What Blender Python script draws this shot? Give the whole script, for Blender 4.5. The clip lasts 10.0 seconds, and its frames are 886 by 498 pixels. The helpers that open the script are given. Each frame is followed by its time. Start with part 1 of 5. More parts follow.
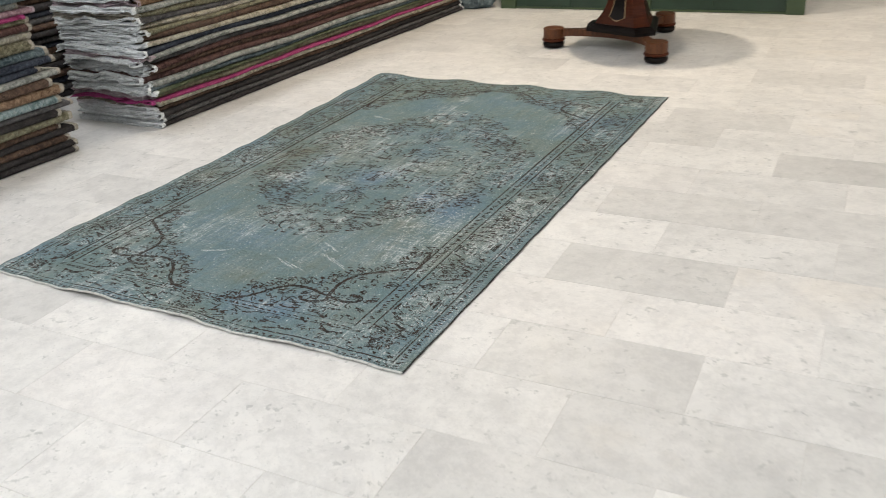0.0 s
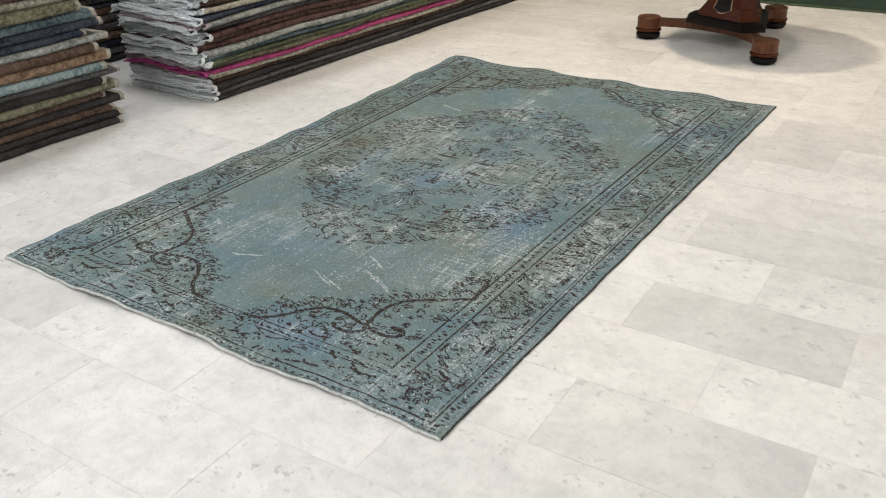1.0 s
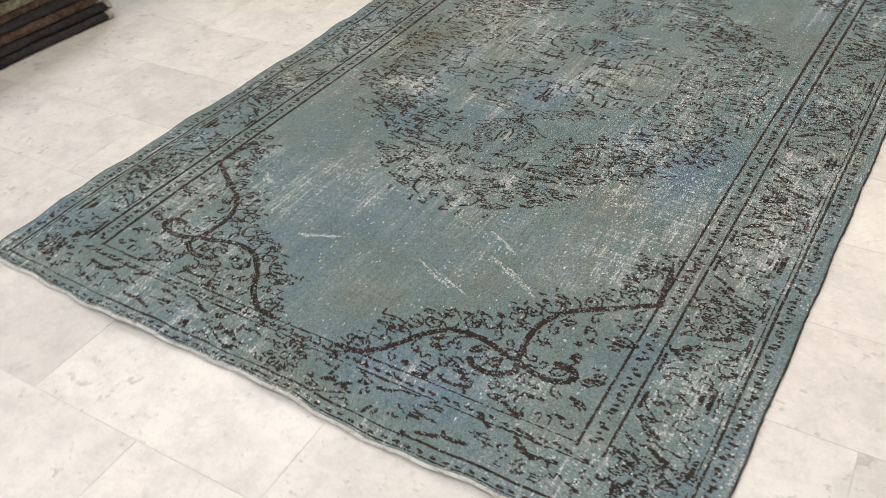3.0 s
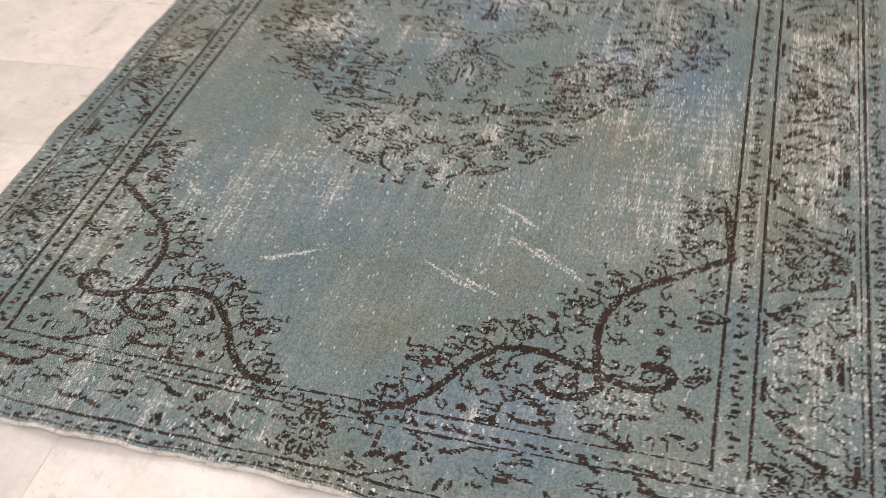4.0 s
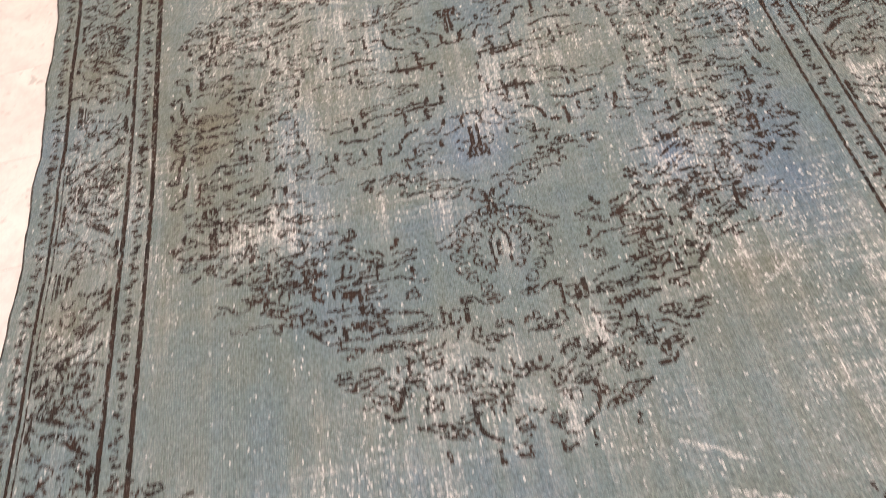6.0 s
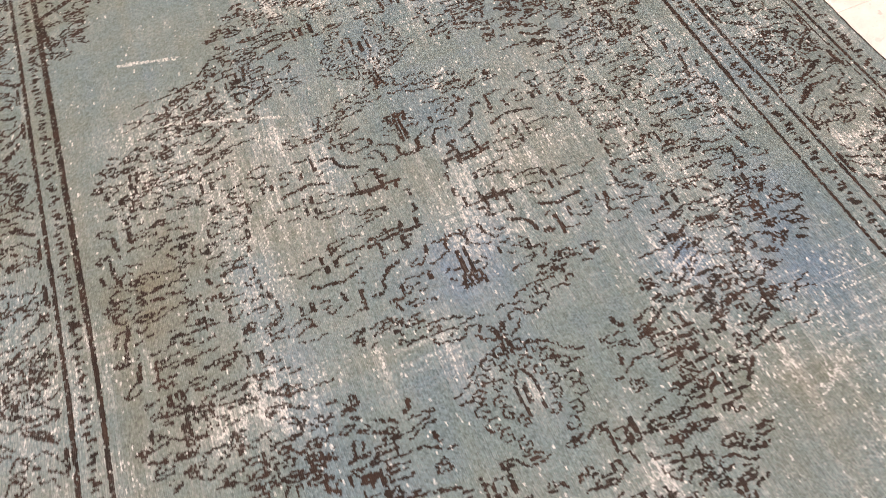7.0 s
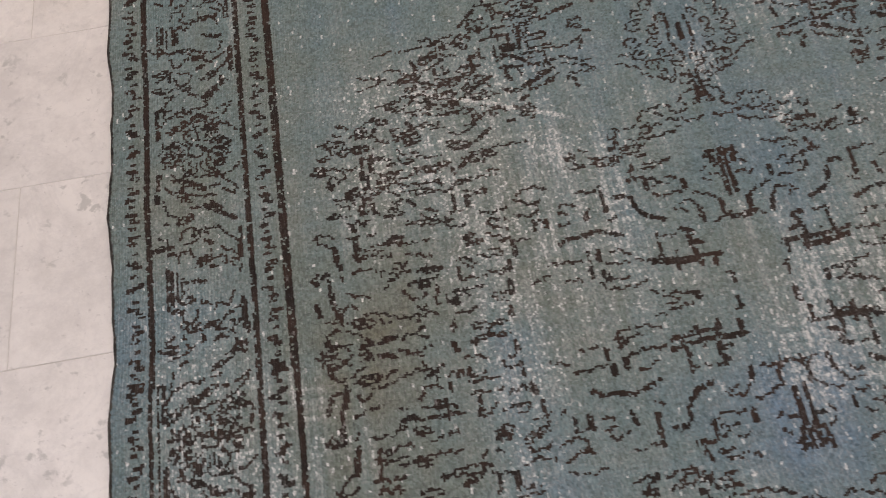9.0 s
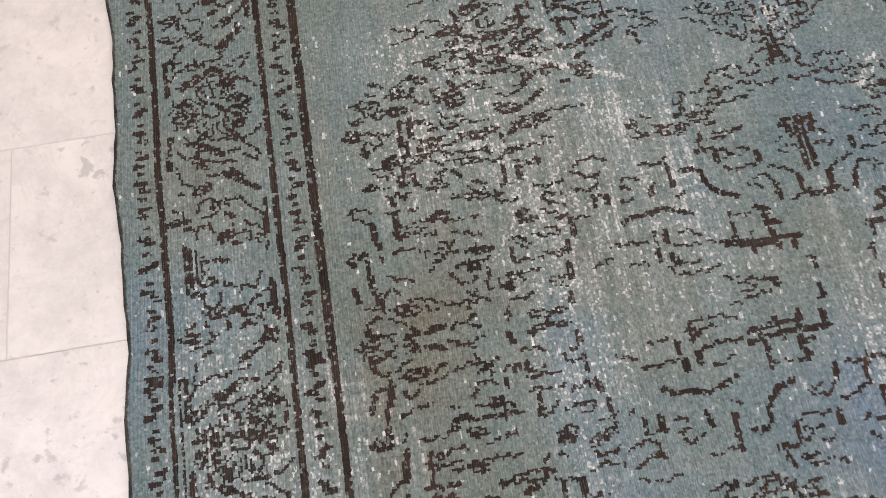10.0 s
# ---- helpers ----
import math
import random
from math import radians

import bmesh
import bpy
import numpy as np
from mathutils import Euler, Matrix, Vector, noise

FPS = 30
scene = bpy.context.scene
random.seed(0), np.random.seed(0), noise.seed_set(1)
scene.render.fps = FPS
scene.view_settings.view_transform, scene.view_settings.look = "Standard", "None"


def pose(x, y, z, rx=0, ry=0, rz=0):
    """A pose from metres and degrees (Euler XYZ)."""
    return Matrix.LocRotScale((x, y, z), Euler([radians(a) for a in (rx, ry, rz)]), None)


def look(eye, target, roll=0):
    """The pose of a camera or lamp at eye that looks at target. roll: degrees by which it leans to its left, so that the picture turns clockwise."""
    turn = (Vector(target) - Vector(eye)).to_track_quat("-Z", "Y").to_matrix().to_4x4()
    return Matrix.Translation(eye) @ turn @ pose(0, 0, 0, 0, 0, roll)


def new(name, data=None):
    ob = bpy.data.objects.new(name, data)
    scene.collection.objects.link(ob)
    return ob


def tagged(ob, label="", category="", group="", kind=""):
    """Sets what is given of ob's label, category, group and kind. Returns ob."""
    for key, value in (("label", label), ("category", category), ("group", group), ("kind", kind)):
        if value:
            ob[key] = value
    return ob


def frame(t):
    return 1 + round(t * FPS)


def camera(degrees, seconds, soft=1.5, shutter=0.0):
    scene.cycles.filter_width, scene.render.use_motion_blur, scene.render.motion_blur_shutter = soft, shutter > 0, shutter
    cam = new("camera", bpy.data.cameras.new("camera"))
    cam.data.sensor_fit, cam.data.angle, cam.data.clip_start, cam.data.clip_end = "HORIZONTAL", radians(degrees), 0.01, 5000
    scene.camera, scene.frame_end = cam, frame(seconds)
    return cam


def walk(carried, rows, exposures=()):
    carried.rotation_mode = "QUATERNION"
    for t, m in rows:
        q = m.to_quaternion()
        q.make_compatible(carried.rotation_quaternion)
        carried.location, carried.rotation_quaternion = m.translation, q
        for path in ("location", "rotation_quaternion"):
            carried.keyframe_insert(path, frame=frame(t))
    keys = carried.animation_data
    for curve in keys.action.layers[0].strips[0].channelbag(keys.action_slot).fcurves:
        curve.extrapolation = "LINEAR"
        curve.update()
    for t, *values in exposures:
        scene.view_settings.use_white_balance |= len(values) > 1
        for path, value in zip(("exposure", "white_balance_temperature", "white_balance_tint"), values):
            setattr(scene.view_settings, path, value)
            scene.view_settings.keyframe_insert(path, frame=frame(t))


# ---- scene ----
cam = camera(54.8, 10.0, soft=0.9, shutter=0.45)
PATH = [
    (0, (2.877, -1.734, 1.378), (2.013, -0.154, 0.508), -3.6),
    (0.5, (2.796, -1.477, 1.358), (1.844, 0.028, 0.449), -3.2),
    (1, (2.671, -1.318, 1.342), (1.685, 0.157, 0.419), -1.3),
    (1.5, (2.471, -1.167, 1.344), (1.504, 0.275, 0.351), -0.8),
    (2, (2.292, -1.008, 1.302), (1.285, 0.316, 0.191), -3.4),
    (2.5, (2.069, -0.814, 1.288), (1.063, 0.434, 0.092), -5.0),
    (2.7, (1.994, -0.788, 1.278), (1.034, 0.468, 0.053), -4.6),
    (3.8, (1.51, -0.581, 1.233), (0.888, 0.721, -0.151), -7.7),
    (4, (1.423, -0.491, 1.189), (0.885, 0.755, -0.279), -9.2),
    (4.5, (1.231, -0.32, 1.179), (0.863, 0.876, -0.382), -10.5),
    (5, (1.007, -0.183, 1.218), (0.855, 1.056, -0.344), -9.8),
    (5.5, (0.885, -0.042, 1.204), (0.811, 1.168, -0.386), -11.2),
    (5.7, (0.855, 0.042, 1.2), (0.766, 1.233, -0.403), -13.3),
    (6, (0.82, 0.18, 1.192), (0.771, 1.381, -0.406), -13.9),
    (6.2, (0.805, 0.241, 1.19), (0.804, 1.469, -0.388), -13.0),
    (7.3, (0.626, 0.587, 1.2), (0.934, 1.7, -0.433), -8.9),
    (7.5, (0.62, 0.641, 1.183), (0.923, 1.717, -0.475), -8.3),
    (8, (0.608, 0.821, 1.118), (0.786, 1.831, -0.598), -7.4),
    (8.5, (0.539, 0.939, 1.101), (0.559, 1.927, -0.638), -7.5),
    (9, (0.453, 1.075, 1.085), (0.471, 1.971, -0.702), -7.7),
    (9.5, (0.389, 1.143, 1.063), (0.435, 1.932, -0.774), -6.4),
    (10, (0.362, 1.195, 1.006), (0.425, 1.938, -0.849), -3.8),
]
EXPOSURES = [
    (0.0, 0.06, 6450, 12), (2.6, 0.11, 6700, 14), (4.0, 0.18, 7350, 25), (4.6, 0.46, 7500, 29), (5.5, 0.42, 7600, 31), (7.5, 0.70, 7550, 33),
    (8.1, 0.74, 7500, 34), (8.5, 0.08, 7600, 34), (8.8, -0.44, 6850, 25), (9.4, 0.02, 6720, 25), (10.0, 0.11, 6650, 24),
]
walk(cam, [(t, look(eye, target, roll)) for t, eye, target, roll in PATH], EXPOSURES)

# ---- world and lamps ----
world = bpy.data.worlds.new("room_air")
scene.world = world
world.use_nodes = True
world.node_tree.nodes["Background"].inputs["Color"].default_value = (0.9, 0.95, 1.0, 1)
world.node_tree.nodes["Background"].inputs["Strength"].default_value = 0.05

ROOM_X, ROOM_Y, ROOM_H = (-2.7, 6.2), (-4.6, 7.4), 3.1
COOL, WARM = (0.93, 0.97, 1.0), (1.0, 0.86, 0.67)
# No fixture is in view; y=-3.2 and x=5.0 lamps are added to brighten stacks
LAMPS = [
    (-0.6, -3.2, COOL, 34, 0.5), (1.6, -3.2, COOL, 36, 0.5), (5.0, -2.6, COOL, 36, 0.5),
    (-1.3, -0.9, COOL, 32, 0.5), (1.6, -0.9, COOL, 14, 0.5), (5.0, 0.2, COOL, 27, 0.5),
    (-1.3, 1.7, COOL, 32, 0.5), (1.6, 1.7, COOL, 8, 0.5), (5.0, 2.6, COOL, 15, 0.5),
    (0.6, 3.95, WARM, 58, 0.2), (1.95, 4.1, WARM, 22, 0.2), (4.6, 5.0, WARM, 26, 0.3),
]
for lx, ly, tint, watts, wide in LAMPS:
    data = bpy.data.lights.new("panel_lamp", "AREA")
    data.shape, data.size, data.energy, data.color = "SQUARE", wide, watts, tint
    lamp = new("panel_lamp", data)
    lamp.location = (lx, ly, ROOM_H - 0.06)


# ---- materials ----
def mat(name, rough=0.8, metal=0.0):
    m = bpy.data.materials.new(name)
    m.use_nodes = True
    t = m.node_tree
    b = t.nodes["Principled BSDF"]
    b.inputs["Roughness"].default_value, b.inputs["Metallic"].default_value = rough, metal
    return m, t, b


def node(t, kind, **values):
    n = t.nodes.new("ShaderNode" + kind)
    for key, value in values.items():
        n.inputs[key.replace("_", " ")].default_value = value
    return n


def mix(t, factor, a, b, how="MIX"):
    n = t.nodes.new("ShaderNodeMix")
    n.data_type, n.blend_type = "RGBA", how
    for slot, value in ((0, factor), (6, a), (7, b)):
        if isinstance(value, bpy.types.NodeSocket):
            t.links.new(value, n.inputs[slot])
        else:
            n.inputs[slot].default_value = value if slot == 0 else (*value, 1)
    return n.outputs[2]


def ramp(t, source, *stops):
    n = t.nodes.new("ShaderNodeValToRGB")
    e = n.color_ramp.elements
    while len(e) < len(stops):
        e.new(0.5)
    for k, (at, col) in zip(e, stops):
        k.position, k.color = at, (*col, 1) if isinstance(col, tuple) else (col, col, col, 1)
    t.links.new(source, n.inputs[0])
    return n.outputs[0]


def maths(t, how, a, b=0.0):
    n = t.nodes.new("ShaderNodeMath")
    n.operation = how
    for slot, value in ((0, a), (1, b)):
        if isinstance(value, bpy.types.NodeSocket):
            t.links.new(value, n.inputs[slot])
        else:
            n.inputs[slot].default_value = value
    return n.outputs[0]


def coords(t, scale=(1, 1, 1), spread=0.0, rot=0.0):
    """Object coordinates, stretched, and moved apart from object to object."""
    c = t.nodes.new("ShaderNodeTexCoord")
    m = t.nodes.new("ShaderNodeMapping")
    m.inputs["Scale"].default_value = scale
    m.inputs["Rotation"].default_value = (0, 0, rot)
    t.links.new(c.outputs["Object"], m.inputs["Vector"])
    if spread:
        o = t.nodes.new("ShaderNodeObjectInfo")
        s = t.nodes.new("ShaderNodeCombineXYZ")
        for i, k in enumerate((1.0, 1.7, 2.3)):
            t.links.new(maths(t, "MULTIPLY", o.outputs["Random"], spread * k), s.inputs[i])
        t.links.new(s.outputs[0], m.inputs["Location"])
    return m.outputs[0]


def noise_of(t, vector, scale, detail=4.0, rough=0.55, distort=0.0):
    n = node(t, "TexNoise", Scale=scale, Detail=detail, Roughness=rough, Distortion=distort)
    t.links.new(vector, n.inputs["Vector"])
    return n.outputs["Fac"]


def bump(t, b, height, strength, distance):
    n = node(t, "Bump", Strength=strength, Distance=distance)
    t.links.new(height, n.inputs["Height"])
    t.links.new(n.outputs[0], b.inputs["Normal"])


def marble():
    m, t, b = mat("polished_marble", 0.3)
    info = t.nodes.new("ShaderNodeObjectInfo")
    isle = t.nodes.new("ShaderNodeNewGeometry")
    own = t.nodes.new("ShaderNodeSeparateColor")
    t.links.new(info.outputs["Color"], own.inputs[0])
    pick = maths(t, "ADD", own.outputs[0], maths(t, "MULTIPLY", own.outputs[2], isle.outputs["Random Per Island"]))
    v = coords(t, (1, 1, 1), 37.0)
    tone = ramp(t, pick, (0.0, (0.57, 0.56, 0.535)), (0.16, (0.62, 0.607, 0.58)), (0.34, (0.68, 0.667, 0.64)), (0.7, (0.71, 0.695, 0.665)), (1.0, (0.70, 0.68, 0.65)))
    drift = ramp(t, noise_of(t, v, 2.2, 6, 0.65, 0.2), (0.36, (0.78, 0.785, 0.79)), (0.60, (1.0, 1.0, 1.0)))
    col = mix(t, 0.6, tone, drift, "MULTIPLY")
    cloud = ramp(t, noise_of(t, v, 12.0, 10, 0.82, 0.0), (0.40, (0.72, 0.72, 0.725)), (0.56, (1.0, 1.0, 1.0)))
    col = mix(t, 0.5, col, cloud, "MULTIPLY")
    vein = ramp(t, maths(t, "ABSOLUTE", maths(t, "SUBTRACT", noise_of(t, v, 4.5, 7, 0.66, 2.2), 0.5)), (0.0, 1.0), (0.03, 0.0))
    col = mix(t, maths(t, "MULTIPLY", vein, 0.15), col, (0.40, 0.40, 0.41))
    speck = ramp(t, noise_of(t, v, 34, 4, 0.6, 0.2), (0.60, 0.0), (0.66, 1.0))
    where = ramp(t, noise_of(t, v, 4, 4, 0.6), (0.42, 0.0), (0.58, 1.0))
    col = mix(t, maths(t, "MULTIPLY", maths(t, "MULTIPLY", speck, where), 0.65), col, (0.34, 0.345, 0.33))
    pits = ramp(t, noise_of(t, v, 120, 3, 0.6), (0.64, 0.0), (0.72, 1.0))
    col = mix(t, maths(t, "MULTIPLY", pits, 0.5), col, (0.36, 0.35, 0.34))
    rust = ramp(t, noise_of(t, v, 2.1, 5, 0.6, 0.5), (0.60, 0.0), (0.8, 1.0))
    col = mix(t, maths(t, "MULTIPLY", rust, 0.22), col, (0.66, 0.57, 0.44))
    t.links.new(col, b.inputs["Base Color"])
    t.links.new(ramp(t, noise_of(t, v, 9, 5, 0.6), (0.3, 0.36), (0.75, 0.55)), b.inputs["Roughness"])
    bump(t, b, noise_of(t, v, 30, 4), 0.04, 0.002)
    return m


def woven(name, dark, light, scale=1.0, worn=0.5):
    """Old wool pile: faded motifs, worn streaks, ribbed relief."""
    m, t, b = mat(name, 0.95)
    v = coords(t, (1, 1, 1), 20.0)
    motif = ramp(t, noise_of(t, v, 26 * scale, 3, 0.6, 1.5), (0.42, 0.0), (0.58, 1.0))
    col = mix(t, motif, dark, light)
    fade = ramp(t, noise_of(t, v, 5, 5, 0.6), (0.35, 0.0), (0.75, 1.0))
    col = mix(t, maths(t, "MULTIPLY", fade, worn), col, tuple(min(0.6, 0.03 + 1.4 * c) for c in light))
    fine = noise_of(t, v, 260, 2)
    col = mix(t, 0.55, col, ramp(t, fine, (0.3, 0.25), (0.7, 1.0)), "MULTIPLY")
    dust = ramp(t, noise_of(t, v, 70, 4, 0.7), (0.52, 0.0), (0.72, 1.0))
    col = mix(t, maths(t, "MULTIPLY", dust, 0.6), col, tuple(min(0.5, 0.015 + 1.8 * c) for c in light))
    t.links.new(col, b.inputs["Base Color"])
    b.inputs["Specular IOR Level"].default_value = 0.15
    bump(t, b, fine, 0.9, 0.006)
    return m


def wool(name, colour, other):
    """Raw wool warps and fringe ends, with dark mottling."""
    m, t, b = mat(name, 0.95)
    b.inputs["Specular IOR Level"].default_value = 0.1
    v = coords(t, (1, 1, 1), 9.0)
    col = mix(t, ramp(t, noise_of(t, v, 30, 4), (0.35, 0.0), (0.7, 1.0)), colour, other)
    mottle = ramp(t, noise_of(t, coords(t, (1, 1, 2.2), 9.0), 75, 4, 0.7), (0.52, 0.0), (0.70, 1.0))
    col = mix(t, maths(t, "MULTIPLY", mottle, 0.7), col, tuple(0.3 * c for c in colour))
    t.links.new(col, b.inputs["Base Color"])
    bump(t, b, noise_of(t, v, 150, 3), 1.0, 0.006)
    return m


def knots():
    """The dyed pile of the rug: the weave attribute holds drawing, wear and dye of every knot."""
    m, t, b = mat("overdyed_pile", 0.92)
    a = t.nodes.new("ShaderNodeAttribute")
    a.attribute_name = "weave"
    s = t.nodes.new("ShaderNodeSeparateColor")
    t.links.new(a.outputs["Color"], s.inputs[0])
    v = coords(t)
    hue = maths(t, "ADD", s.outputs[2], maths(t, "MULTIPLY", maths(t, "SUBTRACT", noise_of(t, v, 40, 4), 0.5), 0.18))
    dye = ramp(t, hue, (0.0, (0.185, 0.192, 0.145)), (0.25, (0.194, 0.246, 0.222)), (0.5, (0.175, 0.257, 0.264)), (0.75, (0.156, 0.245, 0.295)), (1.0, (0.138, 0.236, 0.346)))
    thread = noise_of(t, coords(t, (420, 90, 1)), 1.0, 2)
    dye = mix(t, 0.5, dye, ramp(t, thread, (0.3, 0.35), (0.72, 1.0)), "MULTIPLY")
    rib = node(t, "TexWave", Scale=1.0, Distortion=0.6, Detail=1.0, Detail_Scale=2.0)
    rib.wave_type, rib.bands_direction = "BANDS", "X"
    t.links.new(coords(t, (71, 40, 1)), rib.inputs["Vector"])
    pale = ramp(t, noise_of(t, v, 18, 3), (0.3, (0.50, 0.52, 0.52)), (0.7, (0.74, 0.74, 0.72)))
    frayed = ramp(t, noise_of(t, coords(t, (300, 120, 1)), 1.0, 3, 0.7), (0.35, 0.0), (0.62, 1.0))
    wear = maths(t, "MULTIPLY", s.outputs[1], frayed)
    each = maths(t, "ADD", maths(t, "MULTIPLY", a.outputs["Alpha"], 0.44), 0.56)
    dye = mix(t, 1.0, dye, ramp(t, each, (0.0, 0.0), (1.0, 1.0)), "MULTIPLY")
    col = mix(t, wear, dye, pale)
    brown = ramp(t, noise_of(t, v, 25, 3), (0.35, (0.018, 0.014, 0.012)), (0.7, (0.040, 0.025, 0.019)))
    kept = maths(t, "MULTIPLY", s.outputs[0], maths(t, "SUBTRACT", 1.0, maths(t, "MULTIPLY", wear, 0.3)))
    col = mix(t, kept, col, brown)
    # pale warp threads showing between the knots, knot by knot
    place = t.nodes.new("ShaderNodeSeparateXYZ")
    t.links.new(v, place.inputs[0])
    warp = ramp(t, maths(t, "FRACT", maths(t, "MULTIPLY", place.outputs[0], 342.0)), (0.0, 1.0), (0.22, 0.0))
    weft = ramp(t, maths(t, "FRACT", maths(t, "MULTIPLY", place.outputs[1], 343.0)), (0.1, 0.0), (0.35, 1.0))
    show = ramp(t, noise_of(t, coords(t, (210, 120, 1)), 1.0, 2, 0.6), (0.42, 0.0), (0.60, 1.0))
    thin = maths(t, "MULTIPLY", maths(t, "MULTIPLY", warp, weft), maths(t, "MULTIPLY", show, ramp(t, noise_of(t, v, 6, 4, 0.6), (0.36, 0.12), (0.66, 0.60))))
    thin = maths(t, "MULTIPLY", thin, maths(t, "SUBTRACT", 1.0, maths(t, "MULTIPLY", s.outputs[0], 0.5)))
    col = mix(t, thin, col, pale)
    t.links.new(col, b.inputs["Base Color"])
    b.inputs["Specular IOR Level"].default_value = 0.12
    h = maths(t, "ADD", maths(t, "MULTIPLY", rib.outputs["Fac"], 0.7), maths(t, "MULTIPLY", thread, 0.8))
    h = maths(t, "SUBTRACT", h, maths(t, "MULTIPLY", s.outputs[0], 0.6))
    bump(t, b, h, 0.45, 0.0025)
    return m


def wood(name, dark, light, rough=0.32, axis=(2, 2, 18), gloss=0.3):
    m, t, b = mat(name, rough)
    v = coords(t, axis, 5.0)
    grain = noise_of(t, v, 6, 6, 0.6, 1.0)
    col = mix(t, ramp(t, grain, (0.3, 0.0), (0.7, 1.0)), dark, light)
    t.links.new(col, b.inputs["Base Color"])
    b.inputs["Specular IOR Level"].default_value = gloss
    b.inputs["Coat Roughness"].default_value = 0.15
    bump(t, b, grain, 0.1, 0.002)
    return m


def paint(name, a, c, rough=0.6, scale=4.0):
    m, t, b = mat(name, rough)
    v = coords(t, (1, 1, 1), 3.0)
    col = mix(t, ramp(t, noise_of(t, v, scale, 6, 0.65), (0.35, 0.0), (0.7, 1.0)), a, c)
    t.links.new(col, b.inputs["Base Color"])
    bump(t, b, noise_of(t, v, 60, 3), 0.12, 0.002)
    return m


MARBLE = marble()
GROUT = paint("tile_joint", (0.44, 0.42, 0.39), (0.64, 0.62, 0.59), 0.9, 9)
PILE = knots()
PALE = wool("pale_wool_ends", (0.46, 0.46, 0.43), (0.62, 0.62, 0.59))
SELVAGE = wool("dark_overcast_edge", (0.028, 0.026, 0.024), (0.09, 0.085, 0.075))
WALNUT = wood("walnut_veneer", (0.042, 0.012, 0.004), (0.135, 0.047, 0.016), 0.38, (16, 16, 2))
MAHOGANY = wood("dark_mahogany", (0.028, 0.006, 0.002), (0.080, 0.019, 0.006), 0.42, gloss=0.12)
EBONY = wood("black_lacquer", (0.005, 0.004, 0.004), (0.011, 0.008, 0.007), 0.4, gloss=0.12)
STRING = wood("boxwood_stringing", (0.30, 0.20, 0.10), (0.42, 0.30, 0.16))
GREEN_DARK = paint("dark_green_paint", (0.008, 0.024, 0.014), (0.014, 0.038, 0.021), 0.5)
GREEN_LIGHT = paint("light_green_paint", (0.035, 0.06, 0.028), (0.058, 0.088, 0.04), 0.5)
PLASTER = paint("wall_plaster", (0.70, 0.69, 0.66), (0.78, 0.77, 0.74), 0.9, 2)
CEILING = paint("ceiling_paint", (0.78, 0.78, 0.77), (0.82, 0.82, 0.81), 0.9, 2)
FRAME_WHITE = paint("white_metal", (0.75, 0.75, 0.75), (0.8, 0.8, 0.8), 0.4)
GLOW = bpy.data.materials.new("lit_diffuser")
GLOW.use_nodes = True
GLOW.node_tree.nodes["Principled BSDF"].inputs["Emission Color"].default_value = (1, 0.97, 0.92, 1)
GLOW.node_tree.nodes["Principled BSDF"].inputs["Emission Strength"].default_value = 3.0


# ---- building helpers ----
def mesh_of(name, bm, *materials, smooth=False):
    me = bpy.data.meshes.new(name)
    bmesh.ops.recalc_face_normals(bm, faces=bm.faces)
    bm.to_mesh(me)
    bm.free()
    for m in materials:
        me.materials.append(m)
    if smooth:
        me.polygons.foreach_set("use_smooth", [True] * len(me.polygons))
    return me


def part(name, bm, material, parent, label="", smooth=False):
    ob = new(name, mesh_of(name, bm, material, smooth=smooth))
    ob.parent = parent
    return tagged(ob, label)


def empty(name, place=(0, 0, 0), turn=0.0):
    ob = new(name)
    ob.location, ob.rotation_euler = place, (0, 0, radians(turn))
    ob.empty_display_size = 0.1
    return ob


def box(x0, x1, y0, y1, z0, z1, bevel=0.0):
    bm = bmesh.new()
    bmesh.ops.create_cube(bm, size=1)
    for v in bm.verts:
        v.co = Vector((x0 if v.co.x < 0 else x1, y0 if v.co.y < 0 else y1, z0 if v.co.z < 0 else z1))
    if bevel:
        bmesh.ops.bevel(bm, geom=bm.edges[:], offset=bevel, segments=2, affect="EDGES", profile=0.7)
    return bm


def turned(profile, segments=32, at=(0, 0)):
    """A turned solid from (radius, height) pairs."""
    bm = bmesh.new()
    rings = [[bm.verts.new((at[0] + r * math.cos(a), at[1] + r * math.sin(a), z)) for a in (2 * math.pi * k / segments for k in range(segments))] for r, z in profile]
    for low, high in zip(rings, rings[1:]):
        for k in range(segments):
            bm.faces.new((low[k], low[(k + 1) % segments], high[(k + 1) % segments], high[k]))
    bm.faces.new(rings[0][::-1])
    bm.faces.new(rings[-1])
    return bm


def prism(loops, cap=True):
    """Skin over closed loops of equal length."""
    bm = bmesh.new()
    rings = [[bm.verts.new(p) for p in loop] for loop in loops]
    n = len(rings[0])
    for low, high in zip(rings, rings[1:]):
        for k in range(n):
            bm.faces.new((low[k], low[(k + 1) % n], high[(k + 1) % n], high[k]))
    if cap:
        bm.faces.new(rings[0][::-1])
        bm.faces.new(rings[-1])
    return bm


def tube(points, radius, sides=6):
    loops = []
    for i, p in enumerate(points):
        d = (Vector(points[min(i + 1, len(points) - 1)]) - Vector(points[max(i - 1, 0)])).normalized()
        side = d.cross(Vector((0, 0, 1))).normalized()
        up = side.cross(d)
        loops.append([Vector(p) + radius * (math.cos(a) * side + math.sin(a) * up) for a in (2 * math.pi * k / sides for k in range(sides))])
    return prism(loops)


# ---- room shell ----
def structure(name, bm, material, label, category):
    return tagged(new(name, mesh_of(name, bm, material)), label, category, kind="structure")


